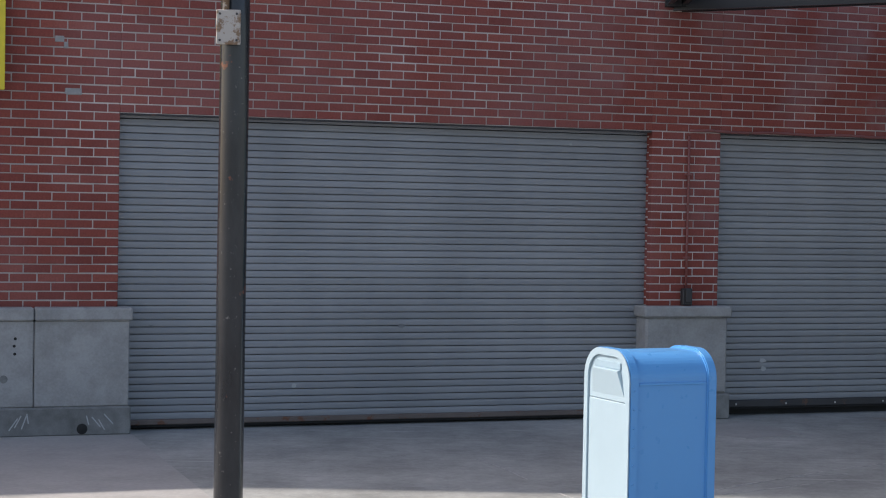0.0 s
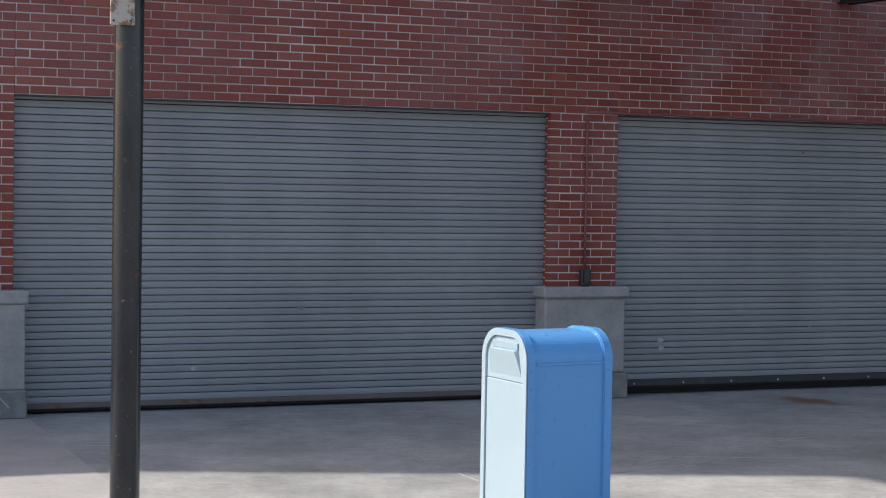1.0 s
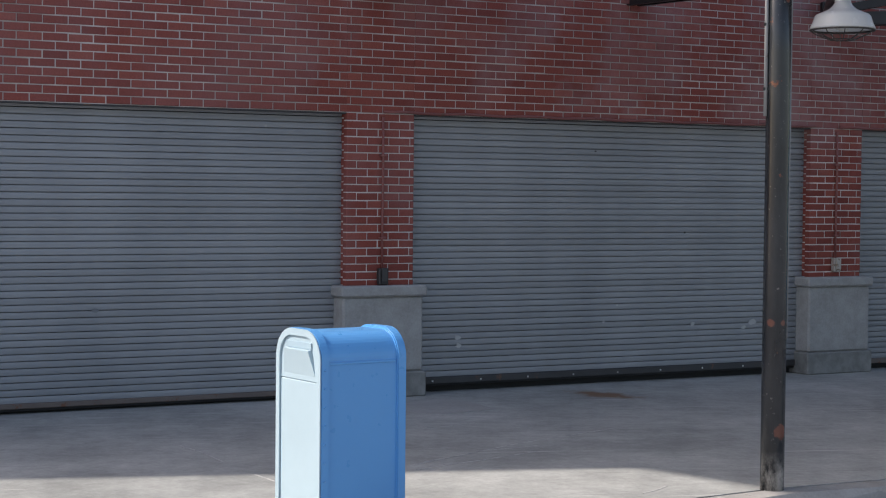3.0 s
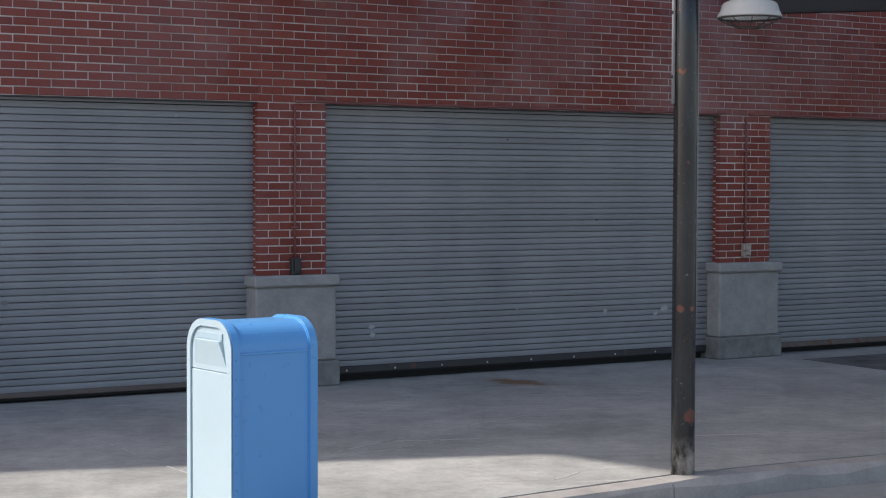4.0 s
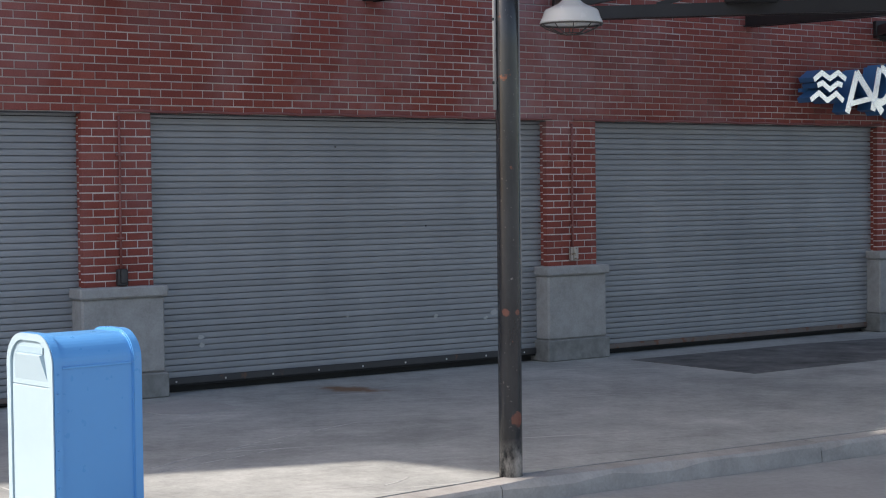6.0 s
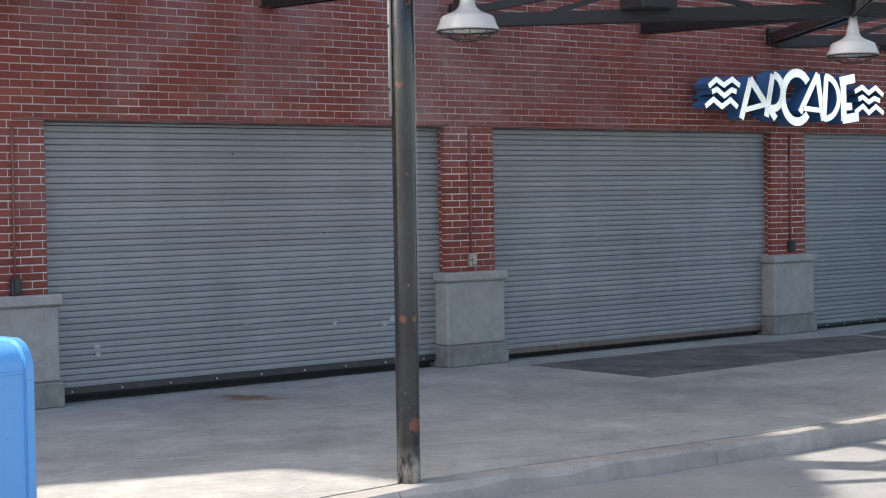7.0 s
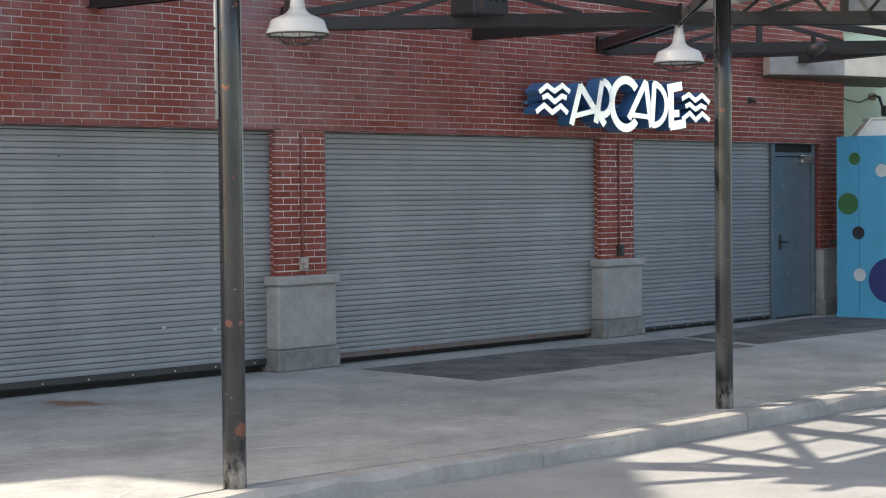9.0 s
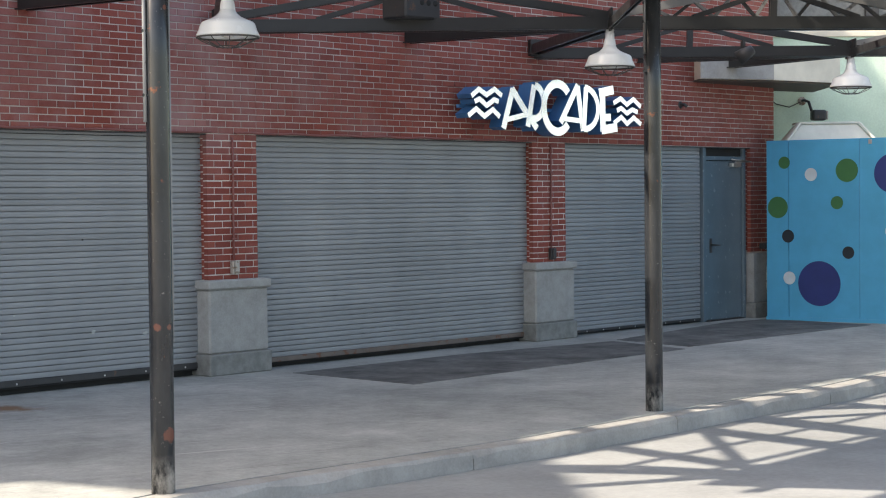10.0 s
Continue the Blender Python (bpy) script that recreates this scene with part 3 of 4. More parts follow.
marks(shutters[0], ((2.28, 0.79, 0.028, SCUFF_DARK), (0.27, 0.81, 0.02, SCUFF_DARK), (1.40, 0.32, 0.025, SCUFF_PALE)))
marks(shutters[1], ((0.50, 0.47, 0.035, SCUFF_PALE), (0.51, 0.40, 0.03, SCUFF_PALE), (2.04, 0.57, 0.014, SCUFF_PALE), (3.06, 0.52, 0.03, SCUFF_PALE), (3.78, 0.52, 0.045, SCUFF_PALE), (3.67, 0.47, 0.03, SCUFF_PALE), (2.19, 0.72, 0.012, SCUFF_PALE), (1.93, 2.14, 0.012, RAIL), (2.95, 1.39, 0.012, RAIL)))
marks(shutters[3], ((0.45, 2.10, 0.022, RAIL),))

# steel lintel angles and the pipe along them
for i, a, b in ((0, 0.0, bay(0)[1]), (2, 0.0, bay(2)[1]), (4, 0.0, bay(4)[1]), (6, 0.0, 4.22)):
    m, ln = bay(i)
    t = thing("lintel_angle", m, "dark steel lintel angle under the brickwork", "lintel", "lintels", "structure")
    part("flange", box(a + 0.005, b - 0.005, 0.004, 0.10, LINTEL - 0.012, LINTEL - 0.002), RAIL, t)
for i in (2, 4):
    m, ln = bay(i)
    c = thing("cable_pipe", m, "thin red-painted pipe along the lintel", "pipe", "pipes along the lintels")
    n = 24
    part("pipe", tube([(-0.3 + (ln + 0.35) * k / n, -0.016, LINTEL + 0.012 + 0.006 * math.sin(k * 1.9)) for k in range(n + 1)], 0.012, 8), PIPE, c)

# door at the end and the brick jamb beside it
m6, l6 = bay(6)
door = thing("service_door", m6 @ pose(3.105, REVEAL - 0.03, 0), "closed blue-grey steel service door with a closer at its top", "door")
part("frame_post", box(0.0, 0.07, -0.03, 0.08, 0.0, LINTEL + 0.0, 0.004), DOORPAINT, door)
part("frame_post", box(0.999, 1.069, -0.03, 0.08, 0.0, LINTEL + 0.0, 0.004), DOORPAINT, door)
part("frame_head", box(0.07, 0.999, -0.03, 0.08, 2.235, 2.29, 0.004), DOORPAINT, door)
part("transom_panel", box(0.07, 0.999, 0.01, 0.06, 2.29, LINTEL), DARK, door)
part("leaf", box(0.078, 0.991, 0.0, 0.045, 0.02, 2.228, 0.003), DOORPAINT, door)
part("threshold", box(0.07, 0.999, -0.04, 0.06, 0.0, 0.016), RAIL, door)
h = part("lock_plate", box(0.19, 0.25, -0.008, 0.0, 0.95, 1.15, 0.003), RAIL, door, "dark metal lock plate")
part("handle", tube([(0.22, 0.0, 1.06), (0.22, -0.06, 1.06), (0.30, -0.065, 1.055), (0.36, -0.06, 1.05)], 0.011, 10), RAIL, h)
cl = part("door_closer", box(0.68, 0.90, -0.075, 0.0, 2.14, 2.20, 0.008), ALU, door, "metal door closer")
part("closer_arm", tube([(0.76, -0.05, 2.21), (0.94, -0.2, 2.215), (0.66, -0.06, 2.25)], 0.009, 8), ALU, cl)
jamb = thing("wall_end", m6, "narrow red brick jamb on a concrete plinth beside the door", "wall", kind="structure")
part("core", box(4.232, l6 - 0.0045, 0.0045, THICK, 0.92, LINTEL), MORTAR, jamb)
wall_jobs.append((courses(4.222, l6, CAP_TOP, LINTEL - 0.005, 0.07), jamb, 300, None))
wall_jobs.append(([(THICK - 0.272, CAP_TOP + k * COURSE, 0.21) for k in range(22)], jamb, 0, pose(4.222, 0, 0, 0, 0, -90) @ pose(-THICK, 0, 0)))
wall_jobs.append((courses(0.062, 1.5, 0.9, TOP, 0.05), jamb, 0, pose(l6, 0, 0, 0, 0, 90)))
part("side_core", box(l6 - 0.3, l6 - 0.007, THICK, 1.5, 0.0, TOP), MORTAR, jamb)
part("plinth_body", box(4.202, l6 - 0.0, -0.06, 0.30, 0.215, 0.915, 0.01), PLINTH, jamb)
part("plinth_base", box(4.172, l6 + 0.02, -0.10, 0.30, 0.0, 0.215, 0.01), BASE, jamb)

# rest of the building behind, closing the place
core = thing("building_body", Matrix(), "plain building body behind the brick facade", "building", kind="structure")
pts = [(PLAN[0].x - 6.0, PLAN[0].y - 1.75)] + [(p.x - 0.12, p.y + 0.32) for p in PLAN] + [(10, 45), (-15, 40)]
bm = bmesh.new()
lo = [bm.verts.new((x, y, 0.0)) for x, y in pts]
hi = [bm.verts.new((x, y, TOP)) for x, y in pts]
for k in range(len(pts)):
    bm.faces.new((lo[k], lo[(k + 1) % len(pts)], hi[(k + 1) % len(pts)], hi[k]))
bm.faces.new(hi)
bmesh.ops.recalc_face_normals(bm, faces=bm.faces)
part("wall", bm, DARK, core)

# ---- poles ----
TUBE = paint_material("grey_conduit", (0.26, 0.265, 0.27), 0.4, (0.12, 0.10, 0.09), 0.2, 0.62)


def pole(p, top, label, conduit_z=None, paint=None):
    t = thing("lamp_pole", Matrix.Translation((p[0], p[1], 0)), label, "pole", "steel poles along the kerb")
    part("shaft", lathe([(0.0, 0.0), (0.0715, 0.0), (0.0715, 0.4), (0.0712, 1.5), (0.071, 2.6), (0.0705, top), (0.0, top)], 28), paint or BLACKPAINT, t)
    if conduit_z:
        c = part("side_conduit", tube([(-0.082, -0.01, conduit_z), (-0.082, -0.01, 2.9), (-0.082, -0.01, top - 0.1)], 0.012, 8), TUBE, t, "bare grey conduit")
        part("rear_conduit", tube([(0.079, 0.012, 0.9), (0.079, 0.012, 2.0), (0.079, 0.012, top - 0.1)], 0.009, 8), TUBE, t)
        for z in (conduit_z + 0.15, 2.75, 3.3):
            part("clip", box(-0.096, -0.055, -0.02, 0.0, z, z + 0.02, 0.003), BLACKPAINT, c)
    return t


Q = [Vector((-1.016, 8.324)), Vector((3.759, 9.716)), Vector((8.536, 11.358)), Vector((13.266, 12.947)), Vector((17.940, 14.563))]
POLE_TOP = 3.62
p1 = pole(Q[0], POLE_TOP, "black painted steel pole with a bare junction plate")
plate = part("junction_plate", box(-0.058, 0.058, -0.016, 0.0, 0.0, 0.165, 0.004), GALV, p1, "weathered bare metal cover plate", pose(-0.02, -0.088, 2.505, 0, 0, 0))
part("plate_stem", box(-0.025, 0.025, 0.0, 0.03, 0.03, 0.14), GALV, plate)
part("riser", tube([(-0.035, -0.085, 2.66), (-0.035, -0.085, 3.0), (-0.035, -0.085, POLE_TOP)], 0.016, 10), GALV, p1, "pale conduit riser")
for bx, bz in ((-0.04, 0.02), (0.04, 0.02), (-0.04, 0.145), (0.04, 0.145)):
    part("bolt", tube([(bx, -0.02, bz), (bx, -0.015, bz)], 0.006, 8), RAIL, plate)
pole(Q[1], POLE_TOP, "black steel pole, chipped and rusted, with a thin conduit", 2.22, STRUCKPAINT)
pole(Q[2], POLE_TOP, "black steel pole at the kerb with peeling paint", 3.0)
pole(Q[3], POLE_TOP, "black steel pole at the kerb with peeling paint")
pole(Q[4], POLE_TOP, "black steel pole at the kerb with peeling paint")

# ---- overhead steel frame ----
ZB = 3.42
S = [FACE0 + FACE * u for u in (2.029, 7.058, 11.990, 15.811)]
MID = [FACE0 + FACE * u for u in (4.738, 9.779, 14.163)]
J = [Vector((1.840, 11.351)), Vector((5.407, 12.726)), Vector((10.112, 14.283)), Vector((14.761, 15.934))]


def chord(name, a, b, za, zb, parent, h=0.13, w=0.11, lip=True, mat=None):
    """A rolled steel member: two angles back to back, with a gap between."""
    m, ln = beam_matrix((a.x, a.y, za), (b.x, b.y, zb))
    l, t, a = (0.03 if lip else 0.001), 0.012, w / 2
    prof = [(-a - l, 0), (-a + t, 0), (-a + t, h - t), (a - t, h - t), (a - t, 0), (a + l, 0), (a + l, t), (a, t), (a, h), (-a, h), (-a, t), (-a - l, t)]
    bm = extrude_poly(prof, Matrix.Rotation(radians(-90), 4, "Z"), ln)
    return part(name, bm, mat or STEEL, parent, "", m)


def truss(name, a, b, label, peak=0.42, web=True, group="roof trusses", top=None):
    """A bottom chord with a peaked top chord over it and web members between."""
    t = thing(name, Matrix(), label, "truss", group)
    chord("bottom_chord", a, b, ZB, ZB, t)
    mid = a.lerp(b, 0.5)
    if peak:
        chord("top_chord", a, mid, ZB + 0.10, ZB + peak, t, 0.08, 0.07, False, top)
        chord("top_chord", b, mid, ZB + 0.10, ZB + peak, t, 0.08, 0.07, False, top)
    if web:
        chord("post", mid, mid.lerp(b, 0.004), ZB + 0.12, ZB + peak, t, 0.07, 0.07, False)
        for s in (0.25, 0.75):
            chord("web", a.lerp(b, s), mid, ZB + 0.10, ZB + peak * 0.9, t, 0.05, 0.05, False)
    if top:
        def height(s):
            return ZB + 0.12 + (peak - 0.12) * (1 - abs(2 * s - 1))
        for k in range(2, 14):
            s0, s1 = k / 16, (k + 1) / 16
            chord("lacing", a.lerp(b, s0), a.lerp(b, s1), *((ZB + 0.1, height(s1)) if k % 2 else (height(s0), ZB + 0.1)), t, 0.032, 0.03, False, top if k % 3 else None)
    return t


for k in range(4):
    f = thing("cross_beam", Matrix(), "dark steel cross beam from the brick wall to a pole", "beam", "cross beams")
    chord("bottom_chord", S[k], J[k], ZB + 0.05, ZB, f, 0.12, 0.10)
    chord("bottom_chord", J[k], Q[k], ZB, ZB, f, 0.09, 0.045, False)
    part("gusset", box(-0.22, 0.22, -0.012, 0.012, -0.02, 0.2, 0.004), STEEL, f, "", Matrix.Translation((J[k].x, J[k].y, ZB)) @ Matrix.Rotation(math.atan2((J[k] - Q[k]).y, (J[k] - Q[k]).x), 4, "Z"))
    part("wall_plate", box(-0.1, 0.1, -0.1, 0.1, -0.03, 0.17, 0.004), STEEL, f, "", Matrix.Translation((S[k].x, S[k].y, ZB + 0.06)))
truss("roof_truss", J[3], Q[4], "dark steel truss with a peaked top chord over the kerb", top=LITSTEEL)
for k in range(3):
    truss("roof_truss", S[k], J[k + 1], "dark steel truss with a peaked top chord near the wall")
    truss("roof_truss", J[k], Q[k + 1], "dark steel truss with a peaked top chord over the kerb", top=LITSTEEL if k else None)
    b = thing("brace", Matrix(), "dark steel diagonal brace from the wall", "beam", "diagonal braces")
    chord("bottom_chord", MID[k], J[k + 1], ZB + 0.06, ZB, b, 0.12, 0.10)

# thin bars over kerb and street, mostly unseen, added to cast shadow stripes
KN = Vector((-0.323, 0.946))
for off, z, w in ((-0.15, 3.80, 0.07), (0.55, 3.86, 0.05), (1.15, 3.92, 0.05), (1.8, 3.98, 0.05), (-0.9, 3.74, 0.06), (-1.7, 3.70, 0.05)):
    f = thing("stripe_bar", Matrix(), "thin dark steel bar added over the kerb to cast shadow stripes", "beam", "purlins")
    chord("bar", Q[1] + KN * off - (Q[2] - Q[1]) * 0.2, Q[4] + KN * off, z, z, f, w * 1.6, w, False)
along = (Q[3] - Q[1]).normalized()
# unseen bars added so their shadows break the lit kerb into patches
for k in range(9):
    f = thing("kerb_shade_bar", Matrix(), "short unseen steel bar added to break up the sunlit kerb", "beam", "rafters")
    c = Q[1] - along * 0.6 + along * (1.13 * k + 0.18 * math.sin(k * 2.3))
    chord("bar", c - KN * 1.3, c + KN * (3.1 + 0.3 * (k % 2)) + along * 0.5, 4.02, 4.10, f, 0.12, 0.13 + 0.08 * (k % 3), False)
# unseen members added for the shadow lines they throw on the road
for k in range(1, 5):
    f = thing("street_shade_beam", Matrix(), "unseen dark steel beam added for its shadow on the roadway", "beam", "street beams")
    end = Q[k] - KN * 4.5
    chord("bottom_chord", Q[k], end, ZB, ZB + 0.1, f, 0.07, 0.05, False)
    if k < 4:
        for a, b in ((0.0, 0.5), (0.5, 1.0)):
            p0, p1 = Q[k].lerp(Q[k + 1], a), Q[k].lerp(Q[k + 1], b)
            chord("lattice", p0 + KN * 0.4, p0 - KN * 2.6 + along * 0.5, ZB + 0.36, ZB + 0.36, f, 0.05, 0.04, False)
            chord("lattice", p1 - KN * 1.9, p0 + KN * 0.4, ZB + 0.36, ZB + 0.36, f, 0.06, 0.05, False)

# unseen upper storey and thin sheet, added to shade the wall and the pavement
ROOF_Z = 9.0
drop = Vector((SUN.x, SUN.y)) * (ROOF_Z / SUN.z)
# wanted shadow edge on the ground; the sheet's outline is this moved sunward
edge = [(-40.00, 11.01), (-2.73, 11.01), (-2.59, 10.58), (3.16, 10.60), (3.41, 10.26), (3.71, 9.82), (3.90, 9.20), (5.98, 8.80), (6.37, 9.69), (6.75, 10.61), (8.39, 11.20), (11.83, 12.56), (19.74, 15.48), (19.84, 18.48), (26.74, 19.98)]
pts = [(x + drop.x, y + drop.y) for x, y in edge] + [(27.0 + drop.x, 60), (-40 + drop.x, 60)]
part("eaves", polygon_mesh(pts, ROOF_Z, ROOF_Z + 0.08), BOUNCE_SHEET, core)
pts = [(-25.0, 8.0), (-8.6, 13.2)] + [(p.x - 0.6, p.y + 1.8) for p in PLAN[:5]] + [(8, 45), (-25, 40)]
part("upper_storey", polygon_mesh(pts, TOP, ROOF_Z), BEIGE, core)

# unseen sheet added to keep the outer roadway in shade
street_shade = tagged(polygon_slab("canopy_roof", [(2.28, 9.73), (3.31, 10.22), (8.39, 12.11), (14.98, 14.40), (16.91, 11.38), (11.64, 9.46), (5.10, 7.16)], 4.28, 4.33, BOUNCE_SHEET),
                "unseen flat sheet added over the street to shade the roadway", "roof", kind="structure")

# ---- hanging lamps ----
def lamp(p):
    t = thing("pendant_lamp", Matrix.Translation(p), "white enamel pendant lamp with a wire guard under a steel beam", "pendant lamp", "pendant lamps under the frame")
    part("shade", lathe([(0.050, 0.205), (0.064, 0.195), (0.075, 0.172), (0.105, 0.145), (0.155, 0.122), (0.203, 0.102), (0.217, 0.086), (0.233, 0.035), (0.250, 0.002), (0.253, -0.010), (0.247, -0.013), (0.238, 0.0), (0.222, 0.035), (0.206, 0.08), (0.15, 0.11), (0.04, 0.13)], 44), ENAMEL, t)
    part("neck", lathe([(0.0, 0.43), (0.033, 0.43), (0.033, 0.385), (0.040, 0.38), (0.041, 0.33), (0.047, 0.325), (0.049, 0.27), (0.055, 0.263), (0.064, 0.198)], 24), ENAMEL, t)
    part("bulb", lathe([(0.03, 0.17), (0.05, 0.10), (0.07, 0.04), (0.05, -0.01), (0.0, -0.03)], 20), GLASS_BULB, t)
    g = part("guard_ring", tube([(0.246 * math.cos(a), 0.246 * math.sin(a), -0.02) for a in [2 * math.pi * k / 40 for k in range(41)]], 0.007, 6), WIRE, t, "dark wire guard")
    part("guard_ring", tube([(0.10 * math.cos(a), 0.10 * math.sin(a), -0.092) for a in [2 * math.pi * k / 24 for k in range(25)]], 0.0045, 6), WIRE, t)
    for k in range(10):
        a = 2 * math.pi * k / 10
        part("guard_wire", tube([(r * math.cos(a), r * math.sin(a), z) for r, z in ((0.246, -0.02), (0.21, -0.045), (0.10, -0.092), (0.05, -0.10))], 0.004, 5), WIRE, g)
    part("stem", tube([(0, 0, 0.43), (0, 0, ZB - p[2] + 0.02)], 0.02, 10), STEEL, t)
    return t


for p in J[1:]:
    lamp((p.x, p.y, 3.06))


# ---- litter bin ----
def litter_bin(m):
    t = thing("litter_bin", m, "blue metal litter bin with rounded top and pale slotted front", "litter bin")
    W, D, Hh, r = 0.465, 0.525, 1.04, 0.158

    def outline(w, h, r, inset=0.0):
        pts = [(-w / 2 + inset, 0.03), (w / 2 - inset, 0.03)]
        for k in range(13):
            a = math.pi / 2 * k / 12
            pts.append((w / 2 - inset - (r - inset) * (1 - math.cos(a)), h - r + (r - inset) * math.sin(a)))
        for k in range(13):
            a = math.pi / 2 * k / 12
            pts.append((-w / 2 + r - (r - inset) * math.sin(a), h - r + (r - inset) * math.cos(a)))
        return pts

    # x across the front, y back; the front face is at y = 0
    shell = extrude_poly(outline(W, Hh, r, 0.014), Matrix(), D - 0.06)
    bmesh.ops.translate(shell, verts=shell.verts, vec=(0, 0.03, 0))
    ob = part("body", shell, BLUEBOX, t)
    for name, y, mat, lab in (("front_rim", 0.004, BLUEBOX, ""), ("rear_rim", D - 0.055, BLUEBOX, "")):
        bm = bmesh.new()
        o, i_ = outline(W, Hh, r), outline(W, Hh, r, 0.032)
        va = [bm.verts.new((x, y, z)) for x, z in o]
        vb = [bm.verts.new((x, y + 0.055, z)) for x, z in o]
        vc = [bm.verts.new((x, y, z)) for x, z in i_]
        vd = [bm.verts.new((x, y + 0.055, z)) for x, z in i_]
        n = len(o)
        for k in range(n):
            j = (k + 1) % n
            bm.faces.new((va[k], vb[k], vb[j], va[j]))
            bm.faces.new((va[k], va[j], vc[j], vc[k]))
            bm.faces.new((vb[k], vd[k], vd[j], vb[j]))
            bm.faces.new((vc[k], vc[j], vd[j], vd[k]))
        bmesh.ops.recalc_face_normals(bm, faces=bm.faces)
        sharp = [e for e in bm.edges if e.calc_face_angle(0) > 1.2]
        bmesh.ops.bevel(bm, geom=sharp, offset=0.006, segments=2, affect="EDGES")
        rim = part(name, bm, mat, t, lab)
        if name == "front_rim":
            for k in range(9):
                zz = 0.08 + 0.095 * k
                part("rivet", lathe([(0.0, 0.006), (0.006, 0.003), (0.007, 0.0)], 8), BLUEBOX, rim, "", pose(W / 2, 0.028, zz, 0, 90, 0))
    edge_ring = bmesh.new()
    o, i_ = outline(W - 0.004, Hh - 0.002, r), outline(W - 0.004, Hh - 0.002, r, 0.036)
    va, vb = [edge_ring.verts.new((x, 0.0, z)) for x, z in o], [edge_ring.verts.new((x, 0.0, z)) for x, z in i_]
    vc, vd = [edge_ring.verts.new((x, 0.006, z)) for x, z in o], [edge_ring.verts.new((x, 0.02, z)) for x, z in i_]
    for k in range(len(o)):
        j = (k + 1) % len(o)
        edge_ring.faces.new((va[k], va[j], vb[j], vb[k]))
        edge_ring.faces.new((va[k], vc[k], vc[j], va[j]))
        edge_ring.faces.new((vb[k], vb[j], vd[j], vd[k]))
    bmesh.ops.recalc_face_normals(edge_ring, faces=edge_ring.faces)
    part("front_edge", edge_ring, WHITEBOX, t, "pale rounded front edge")
    # front panel: lower door, upper flap with a sloped slot
    part("front_door", box(-W / 2 + 0.039, W / 2 - 0.039, 0.010, 0.03, 0.05, 0.770, 0.004), WHITEBOX, t, "pale front door panel")
    fl = extrude_poly(outline(W - 0.078, Hh - 0.039, r - 0.032)[2:] + [(-W / 2 + 0.039, 0.774), (W / 2 - 0.039, 0.774)], Matrix(), 0.02)
    bmesh.ops.translate(fl, verts=fl.verts, vec=(0, 0.012, 0))
    flap = part("flap_panel", fl, WHITEBOX, t, "pale slotted flap panel")
    hood = bmesh.new()
    a = [hood.verts.new(p) for p in ((-0.162, 0.012, 0.80), (0.162, 0.012, 0.80), (0.125, -0.012, 0.93), (-0.125, -0.012, 0.93), (-0.125, 0.012, 0.938), (0.125, 0.012, 0.938))]
    for f in ((0, 1, 2, 3), (3, 2, 5, 4), (0, 3, 4), (1, 5, 2)):
        hood.faces.new([a[k] for k in f])
    bmesh.ops.recalc_face_normals(hood, faces=hood.faces)
    part("slot_hood", hood, WHITEBOX, flap)
    # flat strip, tinted darker than the flap to read as recessed
    part("slot", box(-0.13, 0.13, 0.004, 0.0115, 0.937, 0.972, 0.002), SLOT_BLUE, flap, "pale slot strip tinted darker to read as recessed")
    # side panel seam
    for sx in (-1, 1):
        part("side_seam", box(-0.006, 0.006, 0.06, D - 0.06, -0.007, 0.007, 0.003), BLUEBOX, t, "", pose(sx * (W / 2 - 0.012), 0, Hh - r - 0.012))
    part("foot", box(-W / 2 + 0.03, W / 2 - 0.03, 0.03, D - 0.03, 0.0, 0.035), RAIL, t)
    return t


# the bin's near upright edge and the turn of its front
BIN_TURN = -65.3
mb = Matrix.Translation((0.954, 8.680, 0.0)) @ Matrix.Rotation(radians(BIN_TURN), 4, "Z") @ pose(-0.2325, 0, 0)
litter_bin(mb)

# ---- sign ----
sgn = thing("arcade_sign", bay(4)[0] @ pose(0, -0.30, 0), "mirror-faced channel letters with blue sides spelling ARCADE between waves", "sign")


def stroke(points, w, closed=False):
    """Outline of a flat stroke with mitred corners."""
    pts = [Vector(p) for p in points]
    n = len(pts)
    left, right = [], []
    for k, p in enumerate(pts):
        d0 = (p - pts[k - 1]).normalized() if k > 0 else None
        d1 = (pts[k + 1] - p).normalized() if k < n - 1 else None
        d0, d1 = d0 or d1, d1 or d0
        n0, n1 = Vector((-d0.y, d0.x)), Vector((-d1.y, d1.x))
        mm = (n0 + n1).normalized()
        s = w / 2 / max(0.35, mm.dot(n0))
        left.append(p + mm * s)
        right.append(p - mm * s)
    return [tuple(p) for p in left + right[::-1]]


LAYER = [0]


def letter(name, strokes, depth=0.19):
    side, face = bmesh.new(), bmesh.new()
    for pts, w in strokes:
        LAYER[0] += 1
        o = stroke([(0.079 + 0.8750 * x, -0.0418 + 1.0131 * z) for x, z in pts], w)
        y = -0.0016 * (LAYER[0] % 19)
        extrude_poly(o, pose(0, y + 0.006, 0), depth - 0.006 - y, side)
        extrude_poly(o, pose(0, y, 0), 0.005, face)
    L = part(name, side, LETTERBLUE, sgn, "blue-sided channel letter")
    part("face", face, MIRROR, L, "polished mirror letter face")
    return L


def arc(cx, cz, rx, rz, a0, a1, n=14):
    return [(cx + rx * math.cos(radians(a0 + (a1 - a0) * k / n)), cz + rz * math.sin(radians(a0 + (a1 - a0) * k / n))) for k in range(n + 1)]

